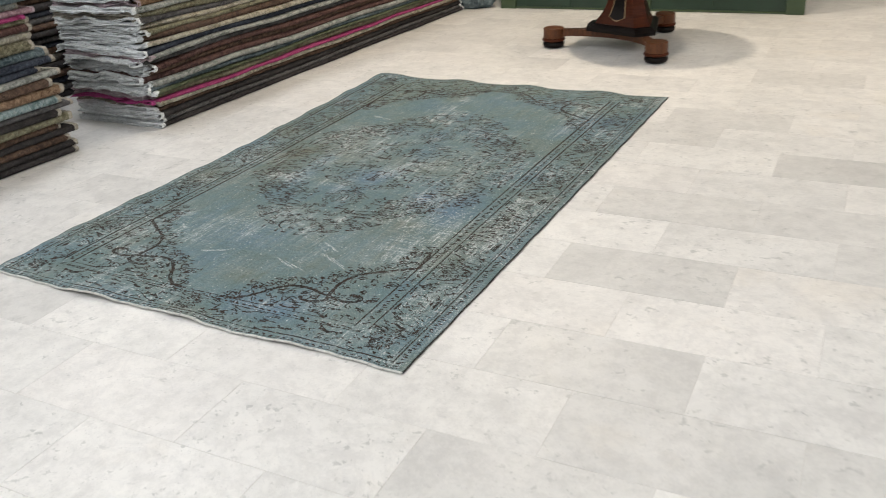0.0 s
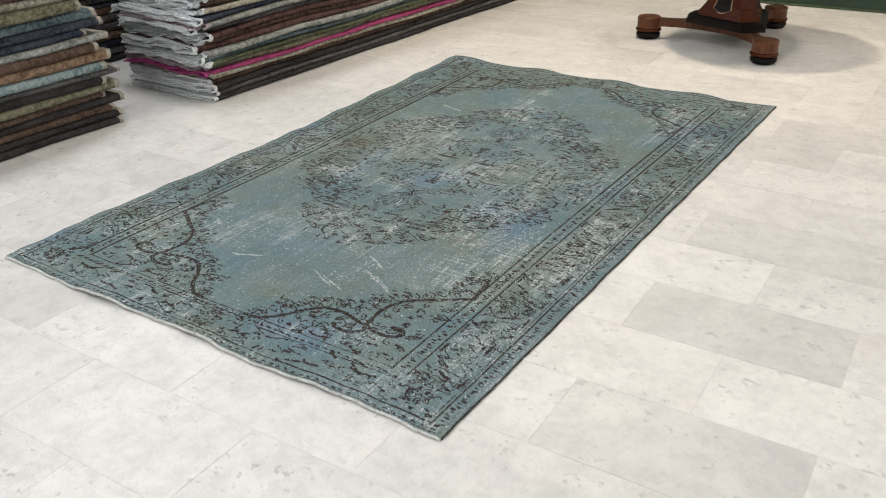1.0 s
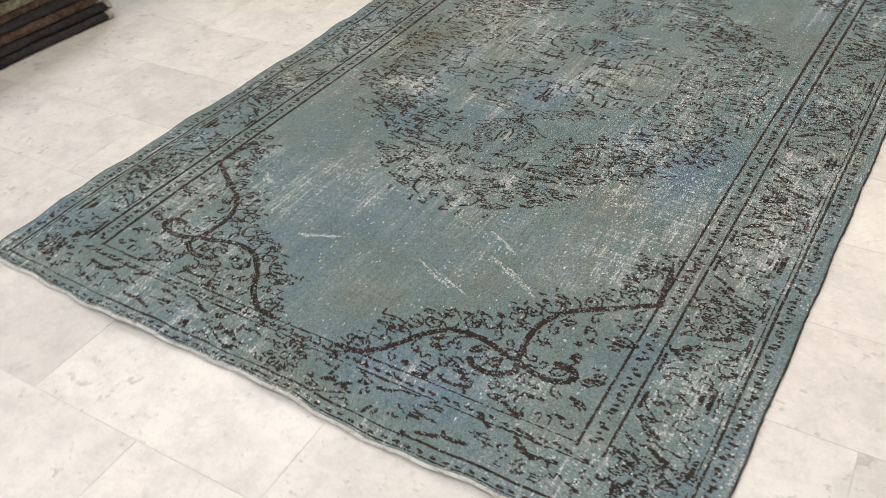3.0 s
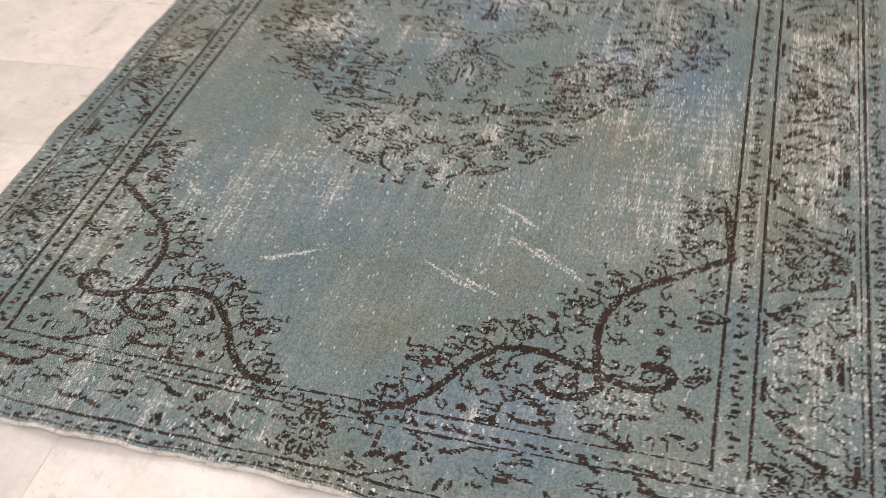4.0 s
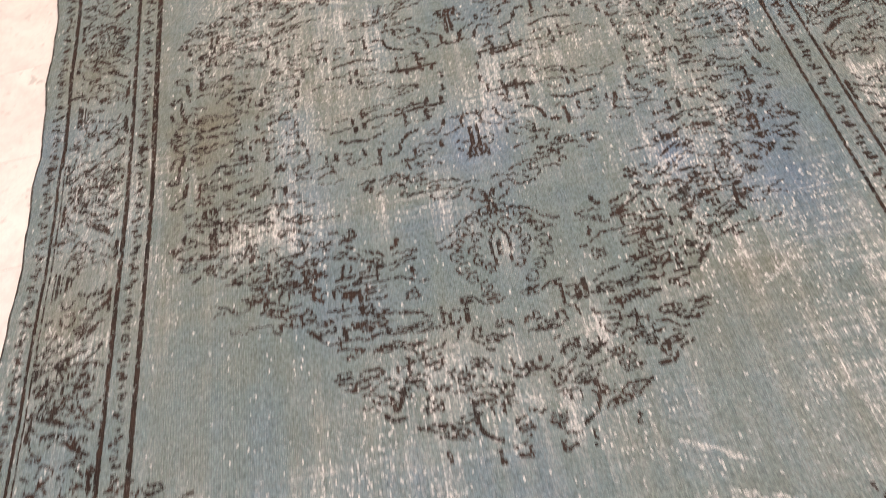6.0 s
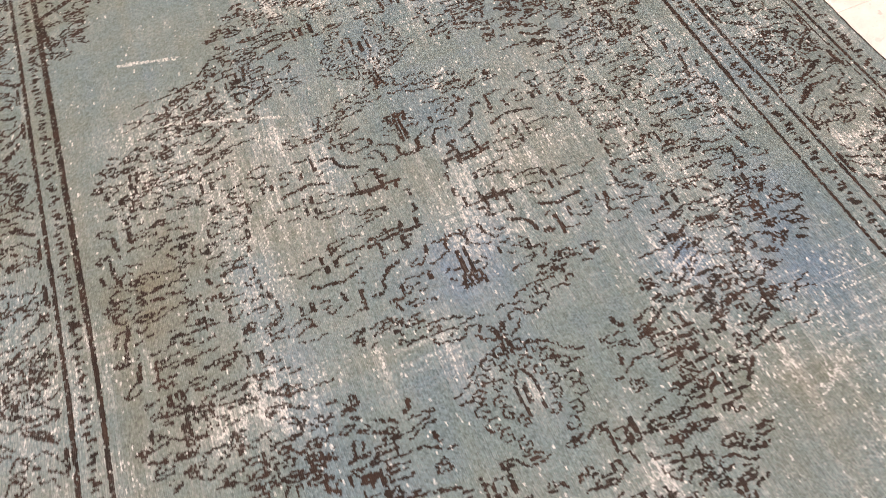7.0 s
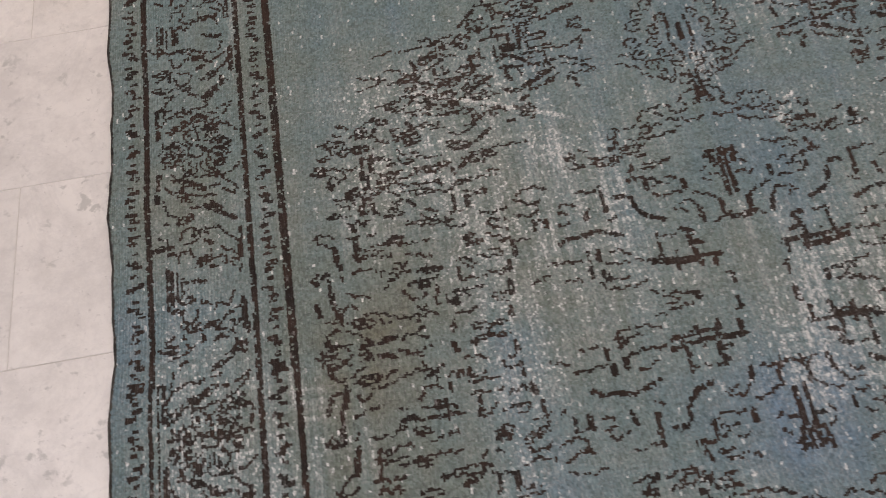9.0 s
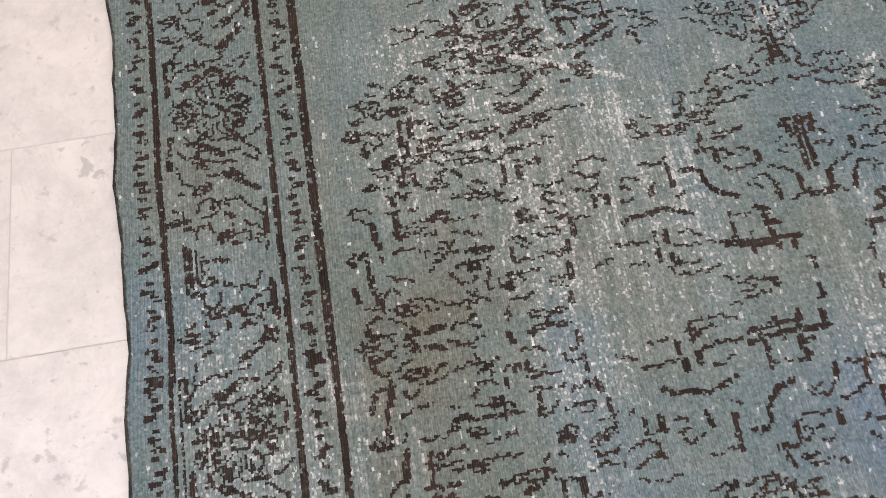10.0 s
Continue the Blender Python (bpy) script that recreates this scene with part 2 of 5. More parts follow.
(X0, X1), (Y0, Y1) = ROOM_X, ROOM_Y
structure("wall_west", box(X0 - 0.2, X0, Y0 - 0.2, Y1 + 0.2, 0, ROOM_H), PLASTER, "plain off-white plastered shop wall", "wall")
structure("wall_east", box(X1, X1 + 0.2, Y0 - 0.2, Y1 + 0.2, 0, ROOM_H), PLASTER, "plain off-white plastered shop wall", "wall")
structure("wall_south", box(X0, X1, Y0 - 0.2, Y0, 0, ROOM_H), PLASTER, "plain off-white plastered shop wall", "wall")
structure("wall_north", box(X0, X1, Y1, Y1 + 0.2, 0, ROOM_H), PLASTER, "plain off-white plastered shop wall", "wall")
structure("ceiling", box(X0 - 0.2, X1 + 0.2, Y0 - 0.2, Y1 + 0.2, ROOM_H, ROOM_H + 0.15), CEILING, "plain white painted shop ceiling", "ceiling")
floor = structure("floor", box(X0, X1, Y0, Y1, -0.15, -0.0012), GROUT, "white marble tile floor laid in running bond", "floor")

# assumed fixtures, out of view, one over each lamp
for lx, ly, tint, watts, wide in LAMPS:
    e = wide / 2
    light = tagged(empty("assumed_ceiling_light", (lx, ly, ROOM_H)), "assumed square ceiling light panel, out of view", "ceiling light", "ceiling lights")
    part("frame", box(-e - 0.025, e + 0.025, -e - 0.025, e + 0.025, -0.03, 0.0, 0.004), FRAME_WHITE, light)
    part("diffuser", box(-e, e, -e, e, -0.036, -0.031), GLOW, light)

# ---- the rug ----
RW, RL = 1.77, 2.935
NU, NV = 606, 1008
U, V = (np.arange(NU) + 0.5) * RW / NU, (np.arange(NV) + 0.5) * RL / NV
UU, VV = np.meshgrid(U, V)
CORNERS = [(0.0, 0.0), (1.772, 0.0), (1.812, 2.945), (-0.003, 2.895)]
dark = np.zeros((NV, NU))
rng = np.random.default_rng(7)


def field(cell_u, cell_v, seed):
    """Smooth random values between 0 and 1 on the knot grid."""
    r = np.random.default_rng(seed)
    gu, gv = int(RW / cell_u) + 3, int(RL / cell_v) + 3
    g = r.random((gv, gu))
    a, b = U / cell_u, V / cell_v
    i, j = a.astype(int), b.astype(int)
    fa, fb = a - i, b - j
    fa, fb = fa * fa * (3 - 2 * fa), fb * fb * (3 - 2 * fb)
    top = g[j][:, i] * (1 - fa) + g[j][:, i + 1] * fa
    low = g[j + 1][:, i] * (1 - fa) + g[j + 1][:, i + 1] * fa
    return top * (1 - fb)[:, None] + low * fb[:, None]


def sampled(points, step=0.0015):
    out = []
    for (a, b), (c, d) in zip(points, points[1:]):
        n = max(2, int(math.hypot(c - a, d - b) / step))
        s = np.linspace(0, 1, n)
        out.append(np.stack([a + (c - a) * s, b + (d - b) * s], 1))
    return np.concatenate(out)


def stamp(grid, points, radius, value=1.0):
    """Weave a line of the given half width into the grid."""
    p = sampled(points)
    ci, cj = (p[:, 0] * NU / RW).astype(int), (p[:, 1] * NV / RL).astype(int)
    n = int(radius / 0.0029) + 1
    for di in range(-n, n + 1):
        for dj in range(-n, n + 1):
            i, j = ci + di, cj + dj
            ok = (i >= 0) & (i < NU) & (j >= 0) & (j < NV)
            i, j, q = i[ok], j[ok], p[ok]
            near = np.hypot(U[i] - q[:, 0], V[j] - q[:, 1]) <= radius
            grid[j[near], i[near]] = value


CU, CV = 0.8745, 1.497


def far_u(u):
    """The mirror place across the rug: the drawing sits off the middle, so the far border is wider."""
    return RW - u - (RW - 2 * CU) * min(1.0, max(0.0, (u - 0.05) / 0.14))


def far_v(v):
    return RL - v + (2 * CV - RL) * min(1.0, max(0.0, (v - 0.17) / 0.5))


def draw(points, radius=0.0019, across=True, value=1.0):
    """Weave a line and its mirror images over the rug's two axes."""
    for su in ((0, 1) if across else (0,)):
        for sv in (0, 1):
            wob = rng.normal(0, 0.0015, 2)
            stamp(dark, [((far_u(u) if su else u) + wob[0], (far_v(v) if sv else v) + wob[1]) for u, v in points], radius, value)


def smooth_line(points, n=8):
    """A Catmull-Rom curve through a few points."""
    p = [np.array(q, float) for q in (points[0], *points, points[-1])]
    out = []
    for a, b, c, d in zip(p, p[1:], p[2:], p[3:]):
        for s in np.linspace(0, 1, n, endpoint=False):
            out.append(tuple(0.5 * (2 * b + (c - a) * s + (2 * a - 5 * b + 4 * c - d) * s * s + (3 * b - a - 3 * c + d) * s**3)))
    return out + [tuple(p[-1])]


def scribble(points, radius, twin=0.0):
    """A hand-drawn leaf line: slightly bumpy, now and then with a second, shorter line beside it."""
    p = np.array(smooth_line(points, 7))
    d = np.gradient(p, axis=0)
    n = np.stack([-d[:, 1], d[:, 0]], 1) / np.maximum(np.hypot(*d.T), 1e-6)[:, None]
    run = np.concatenate([[0], np.cumsum(np.hypot(*np.diff(p, axis=0).T))])
    bumps = 0.0017 * np.sin(run * 2 * math.pi / rng.uniform(0.013, 0.020) + rng.uniform(0, 6))
    q = p + n * bumps[:, None] * (radius < 0.003)
    draw([tuple(a) for a in q], radius)
    if rng.random() < twin and len(q) > 8:
        lo, hi = rng.integers(0, 3), len(q) - rng.integers(0, 4)
        side = rng.choice([-1, 1]) * rng.uniform(0.0075, 0.0100)
        draw([tuple(a) for a in (q - n * bumps[:, None] * 1.6 + n * side)[lo:hi]], radius)


def moved(shape, u, v, size, angle):
    c, s = math.cos(angle) * size, math.sin(angle) * size
    return [(u + x * c - y * s, v + x * s + y * c) for x, y in shape]


def ring(n, rx, ry, wob=0.0, phase=0.0):
    return [((rx + wob * math.cos(5 * a)) * math.cos(a + phase), (ry + wob * math.cos(5 * a)) * math.sin(a + phase)) for a in np.linspace(0, 2 * math.pi, n)]


GLYPHS = {
    "leaf": [[(-1.1, 0), (-0.55, 0.3), (-0.1, 0.22), (0.3, 0.42), (0.9, 0.2), (1.2, -0.1)], [(-0.9, -0.15), (-0.3, -0.4), (0.2, -0.28), (0.7, -0.4)], [(-0.3, 0), (0.35, 0.02)]],
    "hook": [[(-1, -0.4), (-0.4, 0.3), (0.3, 0.45), (0.85, 0.1), (0.55, -0.35), (0.1, -0.2)]],
    "wave": [[(-1.1, -0.2), (-0.8, 0.3), (-0.45, 0.25), (-0.3, -0.25), (0.05, -0.3), (0.25, 0.25), (0.6, 0.3), (0.8, -0.2), (1.1, -0.15)]],
    "comb": [[(-0.8, -0.6), (-0.8, 0.6)], [(-0.8, 0.55), (0.7, 0.6)], [(-0.8, 0.0), (0.5, 0.05)], [(-0.8, -0.55), (0.7, -0.6), (0.7, -0.3)]],
    "floret": [ring(26, 0.8, 0.55, 0.2)[3:23], [(-0.2, 0), (0.2, 0.05)]],
    "twig": [[(-1, -0.1), (0, 0.05), (1, 0.35)], [(-0.3, 0), (0.1, -0.55)], [(0.2, 0.1), (0.0, 0.65)]],
    "pair": [[(-0.7, -0.4), (-0.6, 0.4), (-0.2, 0.5)], [(0.2, -0.5), (0.3, 0.35), (0.75, 0.45), (0.8, 0.0)]],
    "oval": [[(-1.0, 0.05), (-0.6, 0.36), (0.0, 0.42), (0.6, 0.34), (0.95, 0.0), (0.5, -0.34), (-0.1, -0.4), (-0.6, -0.3), (-1.0, 0.05)], [(-0.35, 0.0), (0.3, 0.03)]],
    "bud": [[(-0.6, 0), (-0.1, 0.35), (0.5, 0.2), (0.45, -0.25), (-0.1, -0.3), (-0.6, 0)], [(-0.2, 0.05), (0.3, 0.0)], [(-0.1, -0.1), (0.2, 0.12)]],
}
KINDS = ["leaf", "leaf", "leaf", "hook", "wave", "wave", "comb", "floret", "pair", "bud", "oval", "twig"]


def inside(poly, u, v):
    hit = False
    for (a, b), (c, d) in zip(poly, poly[1:] + poly[:1]):
        if (b > v) != (d > v) and u < (c - a) * (v - b) / (d - b) + a:
            hit = not hit
    return hit


def scatter(region, size, pitch, keep=0.95, u_range=(0.0, RW / 2), v_range=(0.0, RL / 2)):
    """Small leaf and flower outlines over a part of one quarter, mirrored."""
    v = v_range[0]
    row = 0
    while v < v_range[1]:
        u = u_range[0] + (row % 2) * pitch / 2
        while u < u_range[1]:
            pu, pv = u + rng.uniform(-0.25, 0.25) * pitch, v + rng.uniform(-0.2, 0.2) * pitch
            if rng.random() < keep and region(pu, pv):
                kind = KINDS[rng.integers(len(KINDS))]
                turn = rng.choice([0, math.pi]) + rng.normal(0, 0.24)
                s = size * rng.uniform(0.65, 1.25)
                for shape in GLYPHS[kind]:
                    draw(moved(shape, pu, pv, s, turn), 0.0030 if kind == "bud" else 0.0023)
                if rng.random() < 0.4:
                    turn = rng.choice([0.0, 0.0, math.pi / 2]) + rng.normal(0, 0.2)
                    draw(moved([(-0.5, 0), (0.5, 0)], pu + 0.4 * pitch, pv + 0.4 * pitch, 0.011, turn), 0.0028)
            u += pitch
        v += pitch * 0.64
        row += 1


def loops_along(points, pitch, height, side=1.0, radius=0.0019):
    """A row of small open loops along a line, on one side of it."""
    p = sampled(points, 0.004)
    run = np.concatenate([[0], np.cumsum(np.hypot(*np.diff(p, axis=0).T))])
    at = 0.0
    while at < run[-1] - pitch:
        a, b = (np.array([np.interp(at + k * pitch, run, p[:, n]) for n in (0, 1)]) for k in (0.05, 0.9))
        d = b - a
        out = np.array([-d[1], d[0]]) / (np.hypot(*d) + 1e-9) * side * height * rng.uniform(0.75, 1.2)
        loop = [a + 0.25 * d, a - 0.05 * d + 0.5 * out, a + 0.25 * d + out, a + 0.75 * d + 1.05 * out, a + 1.05 * d + 0.55 * out, a + 0.72 * d + 0.2 * out, a + 0.55 * d + 0.5 * out]
        draw([tuple(q) for q in loop], radius)
        at += pitch


# side borders: guard stripes, main border with rosettes and leaves
SIDE_LINES = [(0.050, 0.0022), (0.193, 0.0025), (0.243, 0.0026)]
for u, r in SIDE_LINES:
    start = 0.03 if u < 0.1 else 0.165
    draw([(u, start), (u, CV)], r)
draw([(0.0585, 0.06), (0.0585, CV)], 0.0016)
v, k = 0.03, 0
while v < CV:
    for u0, wide in ((0.030, 0.0085), (0.219, 0.0085)):
        if u0 > 0.1 and v < 0.17:
            continue
        f = 1 if k % 2 else -1
        draw([(u0 - 0.008 * f, v), (u0 + 0.001 * f, v + 0.001)], 0.0040)
        draw([(u0, v + 0.0105), (u0 + 0.007 * f, v + 0.012)], 0.0040)
        draw([(u0 + 0.003 * f, v + 0.002), (u0 + 0.004 * f, v + 0.010)], 0.0016)
        draw([(u0 - 0.003 * f, v + 0.0255), (u0 + 0.002 * f, v + 0.0265)], 0.0028)
    v += 0.0385
    k += 1


def rosette(u, v, r, petals=8, across=True):
    draw(moved(ring(9, 0.24, 0.24), u, v, r, 0.4), 0.0026, across)
    for n in range(petals):
        a = 2 * math.pi * (n + 0.5) / petals
        draw(moved([(0.42, -0.12), (0.72, -0.26), (1.05, 0.0), (0.72, 0.26), (0.42, 0.12)], u, v, r, a), 0.0020, across)
        draw(moved([(0.62, 0), (0.85, 0)], u, v, r, a), 0.0036, across)


BU = 0.126
# one length of the side border: half of it, from its comb flower outwards
BORDER_THIN_A = [
    [(0.073, 0.171), (0.084, 0.155), (0.103, 0.149), (0.122, 0.147), (0.145, 0.141)], [(0.076, 0.148), (0.082, 0.125), (0.1, 0.111)], [(0.075, 0.11), (0.099, 0.103)],
    [(0.086, 0.191), (0.096, 0.176), (0.108, 0.169)], [(0.105, 0.188), (0.129, 0.18), (0.144, 0.179)], [(0.147, 0.18), (0.163, 0.18), (0.176, 0.187), (0.185, 0.197)],
    [(0.151, 0.173), (0.166, 0.165), (0.18, 0.148)], [(0.161, 0.153), (0.18, 0.143)], [(0.138, 0.155), (0.154, 0.159)], [(0.073, 0.237), (0.089, 0.246), (0.1, 0.232)],
    [(0.14, 0.223), (0.156, 0.232), (0.171, 0.22)], [(0.094, 0.078), (0.103, 0.096), (0.121, 0.086), (0.117, 0.072), (0.101, 0.07)],
    [(0.133, 0.086), (0.148, 0.088), (0.162, 0.075), (0.179, 0.055)], [(0.153, 0.057), (0.178, 0.041)],
]
BORDER_THIN_B = [
    [(0.068, 0.083), (0.08, 0.076)], [(0.091, 0.039), (0.096, 0.055), (0.108, 0.057), (0.114, 0.043)], [(0.138, 0.051), (0.141, 0.037), (0.159, 0.037), (0.168, 0.019)],
    [(0.121, 0.029), (0.136, 0.035)], [(0.076, 0.208), (0.082, 0.217), (0.091, 0.207)], [(0.083, 0.273), (0.099, 0.277), (0.11, 0.265)], [(0.072, 0.223), (0.088, 0.225)],
]
BORDER_DARK_A = [
    [(0.097, 0.18), (0.112, 0.175), (0.123, 0.163), (0.135, 0.158)], [(0.104, 0.171), (0.127, 0.164)], [(0.132, 0.129), (0.15, 0.114), (0.172, 0.099)],
    [(0.143, 0.13), (0.161, 0.113)], [(0.182, 0.078), (0.181, 0.033)], [(0.069, 0.194), (0.067, 0.145)], [(0.132, 0.069), (0.139, 0.065)],
    [(0.148, 0.264), (0.155, 0.273)],
]


def put(points, radius, right):
    """Weave one line on one side of the rug only, a little uneven."""
    wob = rng.normal(0, 0.0014, 2)
    p = np.array(smooth_line(points, 7))
    run = np.linspace(0, 1, len(p)) * rng.uniform(3, 9)
    p[:, 1] += 0.0018 * np.sin(run * 3 + rng.uniform(0, 6)) * (radius < 0.003)
    line = [((far_u(u) if right else u) + wob[0], v + wob[1]) for u, v in p if 0.15 < v < RL - 0.15]
    if len(line) > 1:
        stamp(dark, line, radius, 1.0)


for right, first in ((False, 1.64 - 4 * 0.455), (True, 0.377 - 0.455)):
    for k in range(8):
        comb = first + 0.455 * k
        for n in range(5):
            tall = 0.034 - 0.0065 * n
            put([(0.073 + 0.0075 * n, comb - tall), (0.073 + 0.0075 * n, comb + tall)], 0.0027, right)
        for f in (1, -1):
            for group, r in ((BORDER_THIN_A, 0.0021), (BORDER_THIN_B, 0.0021), (BORDER_DARK_A, 0.0040)):
                for stroke in group:
                    put([(u, comb + f * w) for u, w in stroke], r, right)
        flower = comb + 0.2275
        put(moved(ring(9, 0.26, 0.26), BU, flower, 0.044, 0.3), 0.0022, right)
        for n in range(8):
            a = 2 * math.pi * (n + 0.5) / 8
            put(moved([(0.45, -0.10), (0.72, -0.24), (1.05, 0.0), (0.72, 0.24), (0.45, 0.10)], BU, flower, 0.044, a), 0.0018, right)
            put(moved([(0.66, 0), (0.86, 0)], BU, flower, 0.044, a), 0.0026, right)
rosette(BU, 0.105, 0.036, 8)
scatter(lambda u, v: 0.066 < u < 0.188 and v > 0.05, 0.0115, 0.032, 0.24, (0.06, 0.19))

# end borders
draw([(0.02, 0.0065), (RW / 2, 0.0065)], 0.0016)
draw([(0.048, 0.036), (RW / 2, 0.032)], 0.0019)
draw([(0.195, 0.138), (RW / 2, 0.132)], 0.0019)
draw([(0.243, 0.170), (0.5, 0.166), (RW / 2, 0.164)], 0.0019)
u = 0.03
while u < RW / 2:
    draw([(u, 0.015), (u + 0.008, 0.016)], 0.0032)
    if u > 0.21:
        draw([(u, 0.143), (u + 0.012, 0.146)], 0.0036)
    u += 0.0265
END_FINE_A = [
    [(0.311, 0.079), (0.316, 0.056)], [(0.317, 0.087), (0.328, 0.065)], [(0.356, 0.083), (0.368, 0.092), (0.355, 0.102)], [(0.345, 0.081), (0.355, 0.059), (0.344, 0.05)],
    [(0.394, 0.098), (0.417, 0.091)], [(0.397, 0.111), (0.429, 0.099)], [(0.501, 0.115), (0.551, 0.108)], [(0.497, 0.085), (0.531, 0.086), (0.558, 0.098)],
    [(0.562, 0.129), (0.599, 0.125), (0.622, 0.113)], [(0.562, 0.082), (0.584, 0.092)], [(0.566, 0.065), (0.588, 0.065)], [(0.62, 0.147), (0.637, 0.157)],
    [(0.681, 0.075), (0.718, 0.055), (0.758, 0.038)], [(0.668, 0.038), (0.682, 0.052), (0.709, 0.042)], [(0.774, 0.057), (0.779, 0.069)],
    [(0.779, 0.113), (0.801, 0.108)], [(0.778, 0.136), (0.799, 0.135)],
]
END_BOLD_A = [
    [(0.264, 0.109), (0.315, 0.105), (0.351, 0.126)], [(0.297, 0.098), (0.337, 0.11)], [(0.421, 0.068), (0.458, 0.064), (0.47, 0.073)], [(0.477, 0.063), (0.516, 0.053)],
    [(0.727, 0.08), (0.75, 0.073)], [(0.734, 0.087), (0.758, 0.069)], [(0.7, 0.09), (0.724, 0.073)], [(0.748, 0.09), (0.748, 0.112)], [(0.617, 0.111), (0.643, 0.106)],
    [(0.618, 0.06), (0.619, 0.049)], [(0.628, 0.062), (0.634, 0.046)], [(0.579, 0.181), (0.605, 0.174)], [(0.401, 0.124), (0.428, 0.137)],
]
for stroke in END_FINE_A:
    scribble(stroke, 0.0022)
for stroke in END_BOLD_A:
    scribble(stroke, 0.0046)
rosette(0.885, 0.085, 0.046, 8, False)
scatter(lambda u, v: 0.034 < v < 0.118 and u > 0.06, 0.013, 0.040, 0.42, (0.06, RW / 2), (0.03, 0.125))

# corner spandrels: thick scrolling stems, loops on the field side, small leaves between
EDGE = [(0.25, 0.79), (0.347, 0.695), (0.349, 0.649), (0.358, 0.593), (0.392, 0.551), (0.471, 0.5), (0.505, 0.466), (0.536, 0.417), (0.592, 0.397), (0.645, 0.368), (0.689, 0.335), (0.738, 0.298), (0.764, 0.252), (0.788, 0.214), (0.821, 0.177), (0.876, 0.172)]
STEMS = [
    [(0.244, 0.584), (0.286, 0.558), (0.339, 0.521), (0.384, 0.493), (0.413, 0.467), (0.433, 0.434), (0.444, 0.404), (0.445, 0.361), (0.438, 0.311), (0.426, 0.269)],
    [(0.436, 0.302), (0.466, 0.304), (0.496, 0.315), (0.535, 0.323), (0.583, 0.318), (0.618, 0.301), (0.648, 0.271), (0.669, 0.24), (0.689, 0.211), (0.715, 0.185), (0.743, 0.168), (0.785, 0.163)],
    [(0.426, 0.269), (0.455, 0.249), (0.482, 0.243), (0.508, 0.248), (0.524, 0.26)],
    [(0.435, 0.3), (0.398, 0.286), (0.355, 0.283), (0.323, 0.297), (0.316, 0.317), (0.334, 0.331), (0.362, 0.329)],
    [(0.244, 0.584), (0.259, 0.698), (0.274, 0.704)],
]
SPANDREL = [(0.25, 0.79), *EDGE[1:], (0.876, 0.165), (0.25, 0.165)]
CURL_A = [
    [(0.476, 0.286), (0.472, 0.265)], [(0.465, 0.289), (0.461, 0.267)], [(0.594, 0.175), (0.569, 0.17)], [(0.551, 0.189), (0.515, 0.189), (0.489, 0.196)],
    [(0.494, 0.184), (0.488, 0.175)], [(0.3, 0.263), (0.279, 0.26), (0.265, 0.25)], [(0.287, 0.434), (0.261, 0.435), (0.241, 0.447)],
    [(0.409, 0.189), (0.381, 0.175), (0.364, 0.174)], [(0.372, 0.228), (0.347, 0.231)], [(0.31, 0.212), (0.29, 0.211)], [(0.619, 0.27), (0.595, 0.289)],
    [(0.554, 0.241), (0.538, 0.233)], [(0.333, 0.685), (0.308, 0.693)], [(0.349, 0.455), (0.335, 0.449)],
    [(0.407, 0.424), (0.402, 0.41)],
]


def near_stem(u, v, far):
    return any(math.hypot(u - a, v - b) < far for line in STEM_CURVES for a, b in line[::2])


STEM_CURVES = [smooth_line(s) for s in STEMS]
scatter(lambda u, v: inside(SPANDREL, u, v) and not near_stem(u, v, 0.026) and v > 0.178 and u > 0.262, 0.0165, 0.044, 0.80)
for curve in STEM_CURVES:
    draw(curve, 0.0074)
    for at in range(6, len(curve) - 4, 11):
        (a, b), (c, d) = curve[at], curve[at + 1]
        turn = math.atan2(d - b, c - a)
        for side in (1.1, -1.1):
            draw(moved(GLYPHS["hook"][0], a + 0.028 * math.cos(turn + side), b + 0.028 * math.sin(turn + side), 0.020, turn + side), 0.0022)
for stroke in CURL_A:
    scribble(stroke, 0.0042)
loops_along([(u - 0.004, v - 0.012) for u, v in EDGE], 0.044, 0.044, -1.0, 0.0022)

# central medallion


def from_centre(points):
    return [(CU - a, CV - b) for a, b in points]


OUTLINE = from_centre([(0, 0.80), (0.09, 0.79), (0.165, 0.765), (0.20, 0.70), (0.285, 0.665), (0.325, 0.555), (0.40, 0.50), (0.465, 0.445), (0.50, 0.36), (0.585, 0.33), (0.575, 0.24), (0.61, 0.155), (0.585, 0.08), (0.6, 0.0)])
MEDALLION = OUTLINE + [(CU + 0.02, CV + 0.02), (CU + 0.02, OUTLINE[0][1])]
RING_OUT = from_centre([(0, 0.305), (0.06, 0.262), (0.13, 0.27), (0.22, 0.228), (0.30, 0.145), (0.345, 0.10), (0.335, 0.0)])
INNER = RING_OUT + [(CU + 0.02, CV + 0.02), (CU + 0.02, RING_OUT[0][1])]


def clear(u, v):
    """The plain cloud round the small rosettes above and below the middle."""
    a, b = abs(u - CU), abs(v - CV)
    return a / 0.26 + abs(b - 0.375) / 0.17 < 1 or (b < 0.52 and a < 0.11 and b > 0.27)


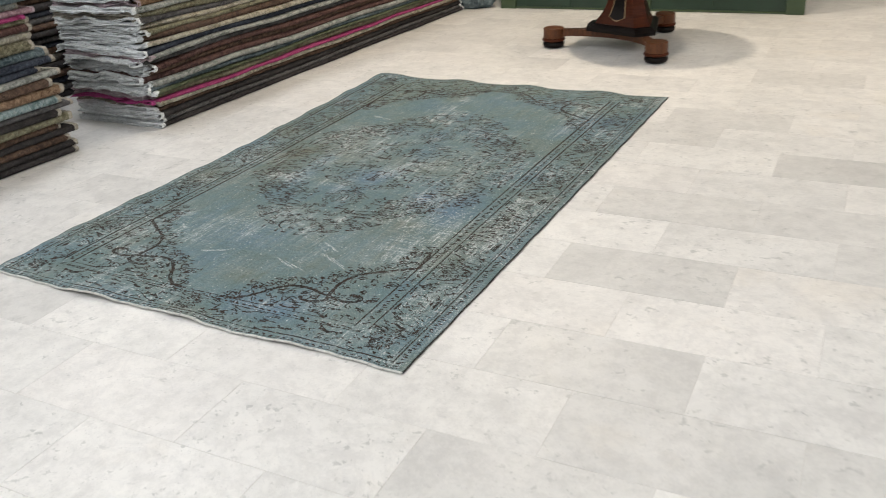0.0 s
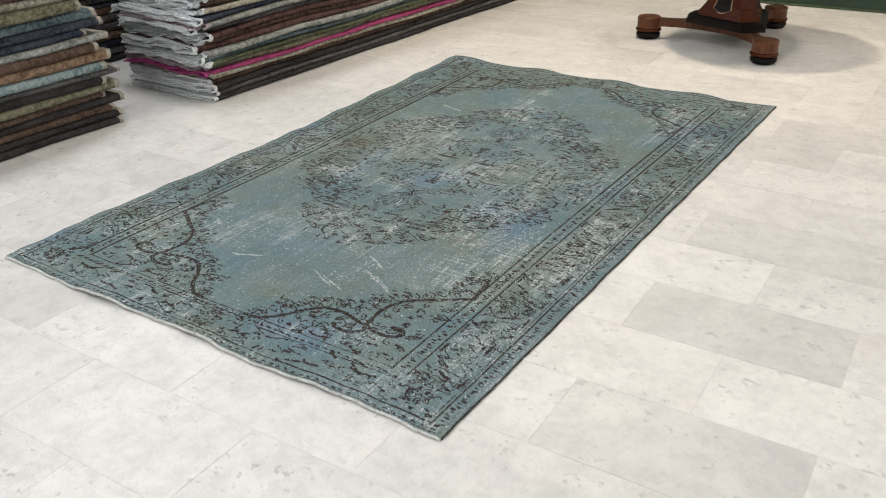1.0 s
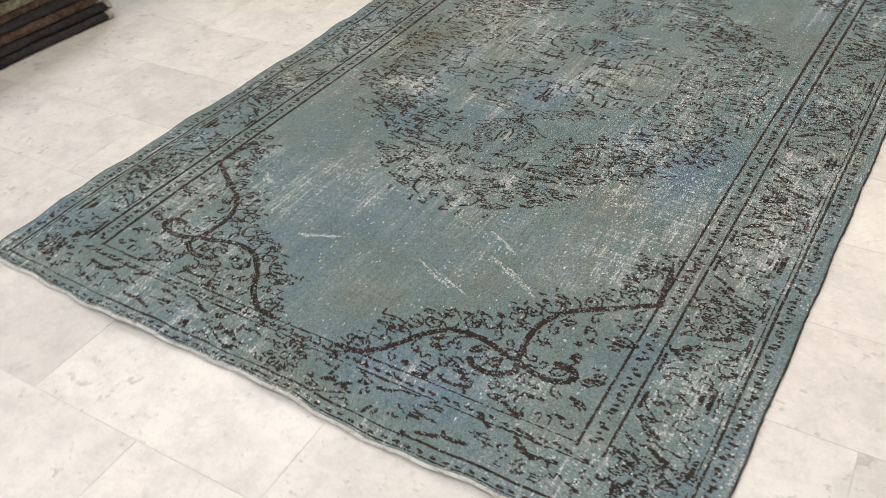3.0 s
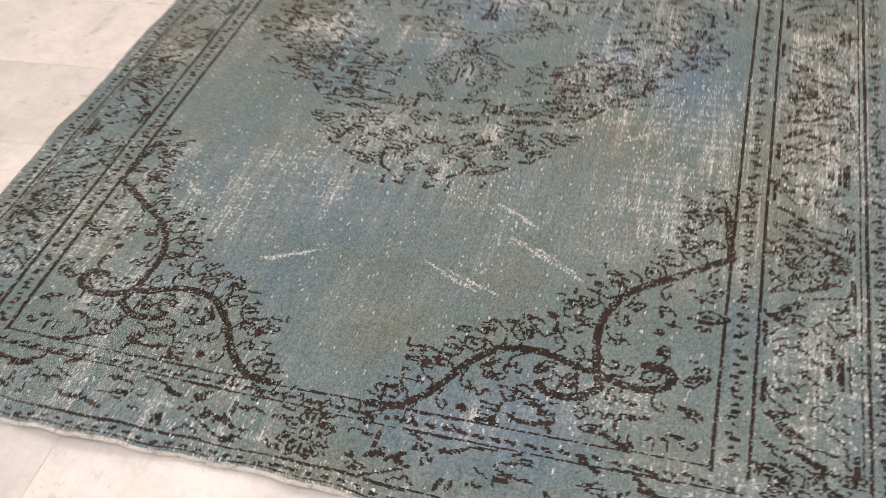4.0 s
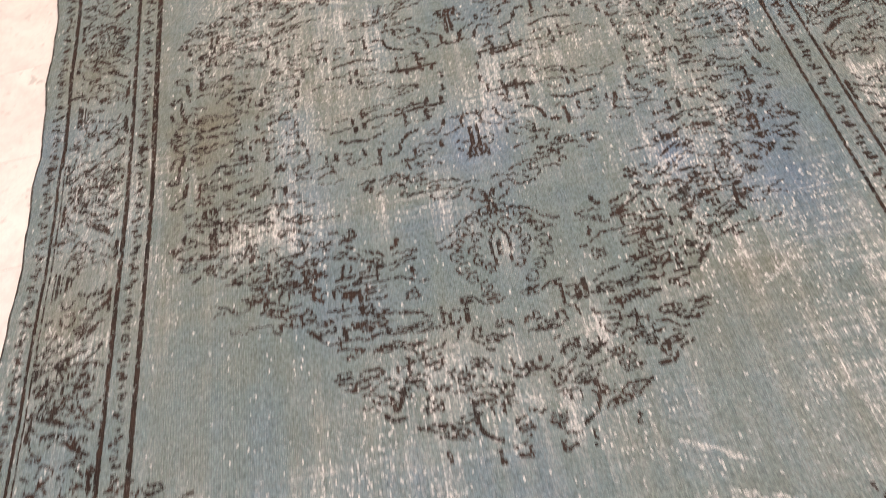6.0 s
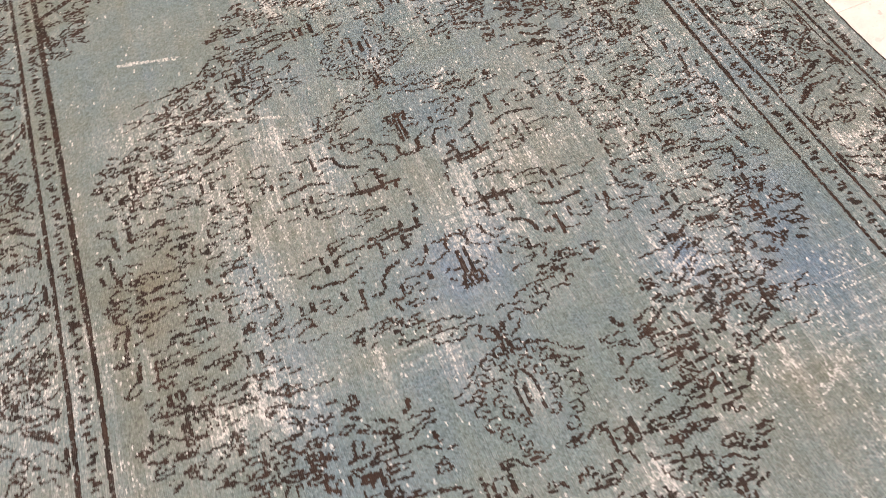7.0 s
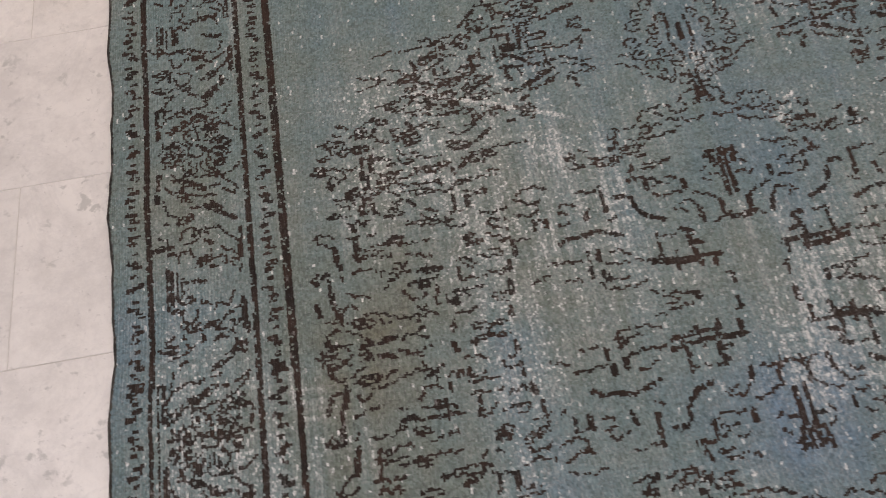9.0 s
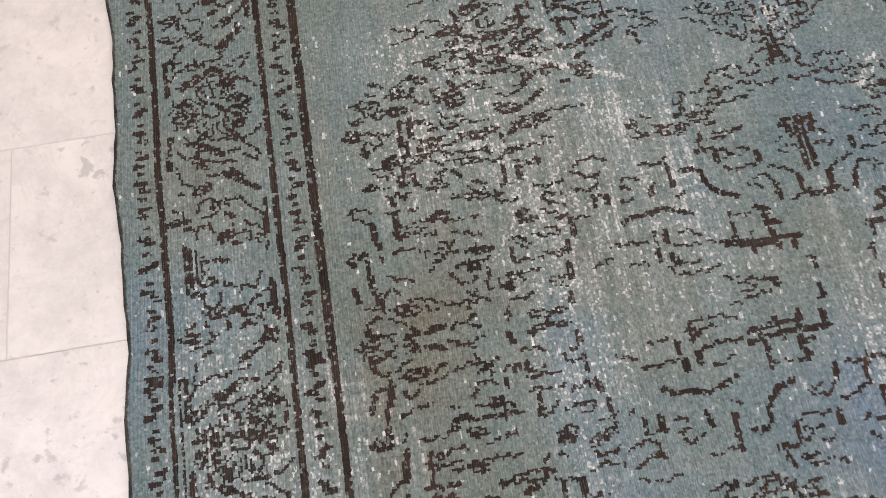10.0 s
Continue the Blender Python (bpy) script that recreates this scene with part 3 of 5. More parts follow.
# leaf drawing of the middle, by distance from the drawing's centre
HEART_FINE_A = [
    [(0.501, 0.456), (0.477, 0.451), (0.466, 0.454)], [(0.46, 0.463), (0.444, 0.462), (0.434, 0.452), (0.423, 0.444)],
    [(0.456, 0.435), (0.433, 0.432), (0.413, 0.429), (0.395, 0.423)], [(0.378, 0.478), (0.362, 0.472), (0.351, 0.472)], [(0.287, 0.45), (0.275, 0.449)],
    [(0.258, 0.429), (0.257, 0.415)], [(0.229, 0.414), (0.215, 0.411), (0.203, 0.414)], [(0.244, 0.402), (0.246, 0.385), (0.235, 0.386), (0.222, 0.391), (0.207, 0.396)],
    [(0.385, 0.434), (0.362, 0.43), (0.346, 0.429), (0.332, 0.419), (0.317, 0.414), (0.303, 0.405)],
    [(0.383, 0.424), (0.39, 0.41), (0.39, 0.396), (0.376, 0.391), (0.363, 0.397)], [(0.427, 0.418), (0.414, 0.42), (0.396, 0.413)],
    [(0.425, 0.406), (0.409, 0.404), (0.399, 0.399)],
]
HEART_FINE_B = [
    [(0.439, 0.391), (0.426, 0.394), (0.408, 0.387), (0.394, 0.381)], [(0.456, 0.38), (0.44, 0.38)], [(0.434, 0.366), (0.422, 0.369), (0.403, 0.366)],
    [(0.391, 0.373), (0.381, 0.364), (0.365, 0.363), (0.353, 0.366), (0.342, 0.362), (0.333, 0.348), (0.33, 0.342)],
    [(0.352, 0.392), (0.344, 0.394), (0.34, 0.387), (0.331, 0.381)], [(0.321, 0.393), (0.306, 0.387), (0.295, 0.381)], [(0.326, 0.366), (0.308, 0.359), (0.292, 0.356)],
    [(0.391, 0.35), (0.396, 0.337), (0.403, 0.34)], [(0.379, 0.329), (0.364, 0.325), (0.352, 0.329), (0.339, 0.334)], [(0.426, 0.344), (0.407, 0.343), (0.386, 0.334)],
    [(0.48, 0.398), (0.458, 0.395)], [(0.521, 0.349), (0.513, 0.359), (0.5, 0.367), (0.487, 0.377), (0.478, 0.375)], [(0.514, 0.348), (0.488, 0.34)],
]
HEART_FINE_C = [
    [(0.478, 0.332), (0.462, 0.331), (0.451, 0.335), (0.435, 0.336)], [(0.564, 0.346), (0.552, 0.345), (0.541, 0.343), (0.534, 0.335)],
    [(0.561, 0.339), (0.558, 0.33), (0.551, 0.32), (0.537, 0.313), (0.525, 0.316), (0.517, 0.322), (0.502, 0.32), (0.491, 0.318)], [(0.571, 0.313), (0.556, 0.316)],
    [(0.458, 0.307), (0.447, 0.299), (0.429, 0.3)], [(0.43, 0.296), (0.408, 0.289), (0.396, 0.291)],
    [(0.382, 0.311), (0.374, 0.314), (0.372, 0.303), (0.361, 0.299), (0.352, 0.306)], [(0.334, 0.276), (0.319, 0.276)],
    [(0.32, 0.291), (0.301, 0.29), (0.286, 0.291), (0.27, 0.291)], [(0.573, 0.293), (0.55, 0.295), (0.528, 0.289), (0.509, 0.299), (0.493, 0.301)],
    [(0.493, 0.302), (0.475, 0.296), (0.469, 0.283)], [(0.474, 0.275), (0.455, 0.276)],
]
HEART_FINE_D = [
    [(0.332, 0.249), (0.316, 0.25)], [(0.56, 0.282), (0.549, 0.278)], [(0.191, 0.427), (0.172, 0.42), (0.154, 0.415), (0.144, 0.405), (0.167, 0.405), (0.184, 0.405)],
    [(0.105, 0.42), (0.085, 0.419), (0.069, 0.416)], [(0.108, 0.406), (0.09, 0.398), (0.073, 0.387)],
    [(0.074, 0.382), (0.064, 0.373), (0.05, 0.366), (0.032, 0.357), (0.019, 0.365), (0.008, 0.363), (0.001, 0.357)], [(0.066, 0.398), (0.049, 0.4), (0.039, 0.395)],
    [(0.028, 0.39), (0.019, 0.381), (0.012, 0.376)], [(0.004, 0.334), (0.016, 0.335), (0.029, 0.328), (0.036, 0.316)],
    [(0.03, 0.31), (0.024, 0.304), (0.038, 0.296), (0.051, 0.3), (0.053, 0.311), (0.065, 0.312), (0.08, 0.31), (0.091, 0.307)], [(0.098, 0.304), (0.1, 0.291)],
]
HEART_FINE_E = [
    [(0.1, 0.282), (0.085, 0.281), (0.065, 0.284)], [(0.064, 0.288), (0.045, 0.285), (0.027, 0.279), (0.01, 0.283)], [(0.079, 0.301), (0.069, 0.296)],
    [(0.141, 0.285), (0.123, 0.281), (0.107, 0.283)], [(0.103, 0.271), (0.087, 0.272)], [(0.151, 0.278), (0.149, 0.269), (0.138, 0.28)], [(0.201, 0.26), (0.186, 0.257)],
    [(0.123, 0.263), (0.101, 0.262), (0.082, 0.261), (0.069, 0.265), (0.054, 0.268), (0.044, 0.273)], [(0.119, 0.251), (0.101, 0.251)],
    [(0.186, 0.242), (0.168, 0.239), (0.145, 0.238), (0.125, 0.24), (0.114, 0.244), (0.109, 0.249)], [(0.179, 0.236), (0.162, 0.231)],
    [(0.22, 0.244), (0.207, 0.234), (0.197, 0.227), (0.209, 0.226), (0.227, 0.23)], [(0.185, 0.231), (0.168, 0.224), (0.149, 0.224)],
]
HEART_FINE_F = [
    [(0.116, 0.21), (0.113, 0.214), (0.101, 0.22), (0.082, 0.218), (0.069, 0.224)], [(0.113, 0.208), (0.096, 0.21)],
    [(0.554, 0.235), (0.539, 0.229), (0.525, 0.222), (0.519, 0.214)], [(0.516, 0.233), (0.502, 0.231)], [(0.533, 0.247), (0.519, 0.245)],
    [(0.481, 0.25), (0.468, 0.235), (0.453, 0.237)], [(0.459, 0.251), (0.43, 0.247), (0.407, 0.248)], [(0.439, 0.23), (0.417, 0.23), (0.395, 0.229), (0.387, 0.229)],
    [(0.374, 0.239), (0.36, 0.239), (0.341, 0.24), (0.326, 0.24)], [(0.37, 0.224), (0.356, 0.219), (0.339, 0.22), (0.342, 0.213)], [(0.365, 0.212), (0.35, 0.212)],
    [(0.474, 0.219), (0.459, 0.221)], [(0.46, 0.187), (0.446, 0.185), (0.425, 0.186)], [(0.461, 0.182), (0.433, 0.175), (0.412, 0.174), (0.397, 0.176)],
]
HEART_FINE_G = [
    [(0.398, 0.188), (0.379, 0.19), (0.371, 0.192)], [(0.406, 0.167), (0.391, 0.163), (0.378, 0.165)],
    [(0.511, 0.16), (0.493, 0.158), (0.473, 0.154), (0.451, 0.153), (0.432, 0.155)], [(0.519, 0.153), (0.498, 0.148)], [(0.517, 0.141), (0.5, 0.135), (0.489, 0.138)],
    [(0.546, 0.174), (0.527, 0.177)], [(0.592, 0.184), (0.58, 0.188), (0.563, 0.182)], [(0.588, 0.182), (0.579, 0.17), (0.565, 0.163)],
    [(0.542, 0.122), (0.52, 0.122), (0.499, 0.114)], [(0.504, 0.111), (0.486, 0.108), (0.472, 0.109)], [(0.468, 0.136), (0.444, 0.13), (0.433, 0.126)],
    [(0.458, 0.106), (0.437, 0.103), (0.422, 0.104)], [(0.563, 0.117), (0.557, 0.109)], [(0.559, 0.09), (0.547, 0.084), (0.522, 0.079)], [(0.5, 0.087), (0.493, 0.087)],
]
HEART_FINE_H = [
    [(0.476, 0.082), (0.471, 0.07), (0.458, 0.064), (0.446, 0.07)], [(0.472, 0.089), (0.454, 0.09), (0.439, 0.092), (0.428, 0.094)], [(0.375, 0.131), (0.36, 0.133)],
    [(0.355, 0.185), (0.345, 0.179), (0.33, 0.18), (0.318, 0.184)], [(0.347, 0.167), (0.336, 0.169), (0.318, 0.165)], [(0.348, 0.163), (0.335, 0.154), (0.318, 0.148)],
    [(0.35, 0.151), (0.333, 0.144), (0.316, 0.137)], [(0.336, 0.133), (0.318, 0.129), (0.296, 0.128)],
    [(0.352, 0.119), (0.339, 0.115), (0.337, 0.109), (0.35, 0.107), (0.371, 0.112)], [(0.384, 0.105), (0.377, 0.1)], [(0.358, 0.089), (0.344, 0.082), (0.335, 0.082)],
    [(0.34, 0.089), (0.326, 0.088)], [(0.406, 0.081), (0.384, 0.082), (0.363, 0.08)], [(0.407, 0.069), (0.383, 0.066), (0.369, 0.068)],
]
HEART_FINE_I = [
    [(0.361, 0.054), (0.339, 0.055)], [(0.362, 0.047), (0.342, 0.04)], [(0.303, 0.201), (0.292, 0.207), (0.272, 0.208), (0.259, 0.201)],
    [(0.305, 0.193), (0.295, 0.186), (0.279, 0.179), (0.27, 0.184)], [(0.278, 0.182), (0.278, 0.167)], [(0.31, 0.169), (0.292, 0.163), (0.278, 0.165)],
    [(0.28, 0.155), (0.262, 0.152)], [(0.303, 0.06), (0.288, 0.063), (0.277, 0.067)], [(0.247, 0.17), (0.235, 0.171), (0.223, 0.165)], [(0.25, 0.158), (0.235, 0.155)],
    [(0.217, 0.189), (0.203, 0.187), (0.188, 0.184)], [(0.25, 0.141), (0.235, 0.143)], [(0.178, 0.136), (0.166, 0.139)],
    [(0.134, 0.208), (0.133, 0.196), (0.115, 0.193), (0.098, 0.185)], [(0.09, 0.192), (0.076, 0.188)], [(0.108, 0.178), (0.086, 0.178)], [(0.115, 0.167), (0.097, 0.161)],
]
HEART_FINE_J = [
    [(0.089, 0.162), (0.071, 0.163)], [(0.084, 0.141), (0.069, 0.146), (0.056, 0.137), (0.054, 0.128)], [(0.089, 0.137), (0.073, 0.131)],
    [(0.055, 0.155), (0.034, 0.148), (0.022, 0.138)], [(0.035, 0.107), (0.015, 0.114), (0.003, 0.105)], [(0.122, 0.098), (0.1, 0.099)],
    [(0.189, 0.09), (0.175, 0.088), (0.163, 0.08)], [(0.205, 0.069), (0.189, 0.063), (0.168, 0.061), (0.149, 0.062)], [(0.199, 0.049), (0.186, 0.041), (0.173, 0.041)],
    [(0.211, 0.043), (0.196, 0.033), (0.176, 0.032), (0.157, 0.034), (0.148, 0.04)], [(0.259, 0.052), (0.235, 0.05)], [(0.274, 0.078), (0.257, 0.079), (0.228, 0.076)],
    [(0.151, 0.018), (0.13, 0.014), (0.11, 0.009), (0.097, 0.008)], [(0.132, 0.007), (0.113, 0.0)], [(0.044, 0.03), (0.034, 0.026)],
]
HEART_FINE_K = [
    [(0.037, 0.178), (0.029, 0.176)], [(0.033, 0.194), (0.024, 0.197)],
]
HEART_BOLD_A = [
    [(0.406, 0.477), (0.395, 0.47), (0.382, 0.476)], [(0.328, 0.467), (0.327, 0.447), (0.317, 0.447)], [(0.285, 0.437), (0.265, 0.435), (0.254, 0.434)],
    [(0.277, 0.437), (0.275, 0.418), (0.271, 0.409)], [(0.338, 0.41), (0.342, 0.401)], [(0.274, 0.356), (0.267, 0.349), (0.252, 0.354)], [(0.339, 0.354), (0.341, 0.338)],
    [(0.436, 0.357), (0.429, 0.347), (0.432, 0.343)], [(0.541, 0.373), (0.53, 0.366)], [(0.364, 0.281), (0.35, 0.272), (0.338, 0.276)], [(0.339, 0.29), (0.339, 0.268)],
    [(0.579, 0.303), (0.577, 0.289)], [(0.498, 0.306), (0.499, 0.284), (0.498, 0.277)], [(0.437, 0.273), (0.418, 0.273)], [(0.419, 0.269), (0.401, 0.262)],
    [(0.186, 0.396), (0.178, 0.39), (0.176, 0.378)], [(0.005, 0.357), (0.005, 0.343), (0.003, 0.333)],
]
HEART_BOLD_B = [
    [(0.088, 0.284), (0.086, 0.275)], [(0.143, 0.263), (0.145, 0.255), (0.153, 0.252)], [(0.21, 0.253), (0.208, 0.244), (0.218, 0.246)],
    [(0.02, 0.222), (0.017, 0.209), (0.016, 0.197)], [(0.006, 0.22), (0.02, 0.212)], [(-0.002, 0.219), (-0.004, 0.201), (-0.005, 0.175), (-0.005, 0.145)],
    [(0.561, 0.274), (0.558, 0.26)], [(0.504, 0.276), (0.504, 0.255)], [(0.537, 0.252), (0.525, 0.256)], [(0.521, 0.228), (0.522, 0.211)],
    [(0.503, 0.224), (0.505, 0.21)], [(0.407, 0.246), (0.401, 0.239)], [(0.39, 0.216), (0.389, 0.199)], [(0.37, 0.213), (0.369, 0.196)], [(0.452, 0.219), (0.445, 0.212)],
    [(0.536, 0.193), (0.534, 0.184)], [(0.535, 0.172), (0.535, 0.148)], [(0.565, 0.158), (0.565, 0.145), (0.56, 0.129)], [(0.578, 0.112), (0.576, 0.093), (0.575, 0.077)],
]
HEART_BOLD_C = [
    [(0.599, 0.116), (0.592, 0.111)], [(0.501, 0.106), (0.491, 0.097), (0.481, 0.099)], [(0.381, 0.137), (0.374, 0.139), (0.366, 0.142)],
    [(0.319, 0.125), (0.319, 0.105)], [(0.328, 0.095), (0.331, 0.084)], [(0.399, 0.1), (0.399, 0.088)], [(0.334, 0.069), (0.334, 0.05)], [(0.409, 0.056), (0.407, 0.048)],
    [(0.284, 0.155), (0.285, 0.14)], [(0.267, 0.149), (0.267, 0.137)], [(0.209, 0.159), (0.212, 0.143)],
    [(0.253, 0.109), (0.241, 0.115), (0.218, 0.117), (0.2, 0.121), (0.183, 0.115), (0.167, 0.108)], [(0.184, 0.188), (0.184, 0.171), (0.182, 0.149)],
    [(0.115, 0.195), (0.116, 0.176)], [(0.063, 0.179), (0.063, 0.166)], [(0.142, 0.163), (0.139, 0.146), (0.128, 0.131), (0.115, 0.125), (0.105, 0.121)],
    [(0.054, 0.128), (0.05, 0.109)],
]
HEART_BOLD_D = [
    [(0.019, 0.137), (0.02, 0.121), (0.019, 0.113)], [(0.121, 0.102), (0.121, 0.09), (0.121, 0.074), (0.125, 0.059)],
    [(0.088, 0.101), (0.075, 0.096), (0.082, 0.083), (0.066, 0.076)], [(0.141, 0.066), (0.118, 0.062), (0.089, 0.06), (0.06, 0.06), (0.043, 0.059)],
    [(0.136, 0.057), (0.095, 0.052), (0.073, 0.052)], [(0.101, 0.071), (0.105, 0.044)], [(0.081, 0.075), (0.078, 0.059), (0.074, 0.039)], [(0.05, 0.058), (0.051, 0.043)],
    [(0.222, 0.089), (0.221, 0.077)], [(0.204, 0.085), (0.205, 0.073)], [(0.224, 0.066), (0.223, 0.053)], [(0.208, 0.055), (0.204, 0.042)],
    [(0.091, 0.003), (0.088, 0.005)], [(0.038, 0.024), (0.038, 0.013)],
]
LOBE_FINE_A = [
    [(0.489, 0.198), (0.465, 0.198), (0.47, 0.215)], [(0.451, 0.235), (0.427, 0.237), (0.417, 0.231)], [(0.514, 0.25), (0.486, 0.249), (0.438, 0.264), (0.404, 0.263)],
    [(0.571, 0.212), (0.541, 0.212)], [(0.556, 0.241), (0.527, 0.239)], [(0.566, 0.263), (0.541, 0.273), (0.54, 0.289)], [(0.586, 0.291), (0.558, 0.281)],
    [(0.49, 0.272), (0.467, 0.269)], [(0.573, 0.314), (0.537, 0.325), (0.502, 0.324)], [(0.57, 0.341), (0.559, 0.336), (0.536, 0.333)], [(0.518, 0.344), (0.505, 0.363)],
    [(0.551, 0.36), (0.54, 0.358)], [(0.445, 0.345), (0.41, 0.356)], [(0.393, 0.364), (0.36, 0.363)], [(0.453, 0.395), (0.436, 0.407), (0.425, 0.395)],
    [(0.437, 0.376), (0.409, 0.38)], [(0.396, 0.422), (0.369, 0.421), (0.353, 0.432)],
]
LOBE_FINE_B = [
    [(0.355, 0.334), (0.321, 0.354), (0.298, 0.365)], [(0.221, 0.394), (0.2, 0.405)], [(0.19, 0.438), (0.163, 0.424), (0.146, 0.422)],
    [(0.212, 0.461), (0.18, 0.458), (0.153, 0.473)], [(0.505, 0.433), (0.482, 0.441), (0.465, 0.451)], [(0.445, 0.434), (0.423, 0.446)], [(0.406, 0.449), (0.373, 0.466)],
    [(0.394, 0.48), (0.372, 0.494), (0.35, 0.495)], [(0.473, 0.495), (0.446, 0.504)], [(0.442, 0.498), (0.398, 0.502)],
    [(0.393, 0.501), (0.361, 0.514), (0.339, 0.512), (0.314, 0.517), (0.292, 0.521)], [(0.292, 0.514), (0.255, 0.515), (0.224, 0.515)], [(0.234, 0.522), (0.193, 0.528)],
    [(0.261, 0.528), (0.234, 0.536), (0.214, 0.548)], [(0.116, 0.55), (0.09, 0.548)], [(0.194, 0.561), (0.168, 0.563)], [(0.153, 0.576), (0.133, 0.573)],
]
LOBE_FINE_C = [
    [(0.205, 0.591), (0.18, 0.603), (0.166, 0.615)], [(0.292, 0.575), (0.256, 0.581)], [(0.306, 0.629), (0.277, 0.631)], [(0.286, 0.651), (0.262, 0.653)],
    [(0.262, 0.668), (0.237, 0.673)], [(0.261, 0.692), (0.238, 0.699)], [(0.147, 0.647), (0.138, 0.654), (0.131, 0.637)],
    [(0.112, 0.654), (0.119, 0.671), (0.094, 0.675), (0.098, 0.656)], [(0.158, 0.688), (0.129, 0.693), (0.101, 0.7), (0.076, 0.696)], [(0.174, 0.714), (0.15, 0.715)],
    [(0.15, 0.71), (0.139, 0.703)], [(0.153, 0.764), (0.125, 0.774), (0.11, 0.771)], [(0.075, 0.679), (0.052, 0.695), (0.032, 0.699)],
    [(0.078, 0.654), (0.062, 0.651), (0.054, 0.67)], [(0.04, 0.673), (0.026, 0.688), (0.011, 0.685)], [(0.046, 0.623), (0.035, 0.618), (0.015, 0.618)],
    [(0.056, 0.736), (0.031, 0.734)],
]
LOBE_FINE_D = [
    [(0.052, 0.804), (0.034, 0.801), (0.023, 0.787)], [(0.185, 0.621), (0.185, 0.658), (0.177, 0.671), (0.158, 0.685)],
]
LOBE_BOLD_A = [
    [(0.374, 0.266), (0.345, 0.286), (0.324, 0.285)], [(0.344, 0.305), (0.321, 0.322)], [(0.512, 0.271), (0.508, 0.308)], [(0.404, 0.369), (0.403, 0.399)],
    [(0.354, 0.387), (0.326, 0.408), (0.304, 0.42)], [(0.266, 0.369), (0.254, 0.374)], [(0.26, 0.392), (0.233, 0.406), (0.206, 0.419)], [(0.228, 0.425), (0.2, 0.43)],
    [(0.244, 0.44), (0.26, 0.451), (0.276, 0.455)], [(0.157, 0.444), (0.153, 0.459)], [(0.418, 0.425), (0.414, 0.461), (0.421, 0.475)], [(0.33, 0.458), (0.314, 0.469)],
    [(0.339, 0.528), (0.328, 0.541), (0.313, 0.557)], [(0.282, 0.536), (0.279, 0.558)], [(0.249, 0.467), (0.244, 0.503)], [(0.183, 0.53), (0.151, 0.539)],
    [(0.12, 0.542), (0.12, 0.569)], [(0.105, 0.552), (0.104, 0.572)], [(0.08, 0.544), (0.08, 0.578)],
]
LOBE_BOLD_B = [
    [(0.235, 0.592), (0.22, 0.588)], [(0.247, 0.641), (0.231, 0.637)], [(0.217, 0.682), (0.213, 0.707), (0.198, 0.682)], [(0.228, 0.71), (0.218, 0.721), (0.199, 0.721)],
    [(0.093, 0.723), (0.09, 0.758), (0.082, 0.776), (0.06, 0.791)], [(0.18, 0.742), (0.171, 0.749)], [(0.145, 0.793), (0.141, 0.806)], [(0.071, 0.806), (0.068, 0.826)],
    [(0.044, 0.821), (0.026, 0.826), (0.026, 0.813)],
]
WAIST_FINE_A = [
    [(0.584, 0.056), (0.574, 0.051), (0.563, 0.052)], [(0.559, 0.064), (0.548, 0.068), (0.541, 0.063)], [(0.557, 0.047), (0.537, 0.044)],
    [(0.533, 0.053), (0.515, 0.052), (0.498, 0.046), (0.482, 0.04)], [(0.513, 0.04), (0.5, 0.034)], [(0.482, 0.038), (0.462, 0.039), (0.462, 0.029)],
    [(0.583, 0.034), (0.572, 0.037), (0.559, 0.033), (0.549, 0.028), (0.543, 0.023)], [(0.588, 0.02), (0.578, 0.014)], [(0.596, 0.011), (0.59, 0.002), (0.573, 0.003)],
    [(0.601, 0.0), (0.585, 0.011), (0.568, 0.016), (0.558, 0.015)], [(0.569, 0.011), (0.556, 0.004)], [(0.545, 0.002), (0.533, 0.001)],
    [(0.486, 0.011), (0.475, 0.015), (0.459, 0.011), (0.453, 0.005)], [(0.489, 0.008), (0.469, 0.015), (0.457, 0.019)], [(0.41, 0.033), (0.394, 0.031), (0.382, 0.036)],
]
WAIST_FINE_B = [
    [(0.389, 0.015), (0.373, 0.009), (0.355, 0.01), (0.348, 0.011)], [(0.397, 0.009), (0.381, 0.002), (0.364, 0.003), (0.345, 0.007)],
]
WAIST_BOLD_A = [
    [(0.596, 0.079), (0.591, 0.061)], [(0.572, 0.073), (0.569, 0.054)], [(0.566, 0.065), (0.566, 0.045)], [(0.584, 0.031), (0.587, 0.019)],
    [(0.541, 0.012), (0.528, 0.011)], [(0.539, 0.004), (0.532, 0.013)], [(0.514, 0.01), (0.503, 0.012)], [(0.517, 0.007), (0.496, 0.012)],
    [(0.337, 0.032), (0.338, 0.021)], [(0.421, 0.009), (0.417, 0.02)],
]


def about_centre(points):
    return [(CU - a, CV - b) for a, b in points]


FINE = [*HEART_FINE_A, *HEART_FINE_B, *HEART_FINE_C, *HEART_FINE_D, *HEART_FINE_E, *HEART_FINE_F, *HEART_FINE_G, *HEART_FINE_H, *HEART_FINE_I, *HEART_FINE_J, *HEART_FINE_K]
FINE += [*LOBE_FINE_A, *LOBE_FINE_B, *LOBE_FINE_C, *LOBE_FINE_D, *WAIST_FINE_A, *WAIST_FINE_B]
BOLD = [*HEART_BOLD_A, *HEART_BOLD_B, *HEART_BOLD_C, *HEART_BOLD_D, *LOBE_BOLD_A, *LOBE_BOLD_B, *WAIST_BOLD_A]
for stroke in FINE:
    scribble(about_centre(stroke), 0.0021)
for stroke in BOLD:
    scribble(about_centre(stroke), 0.0038)


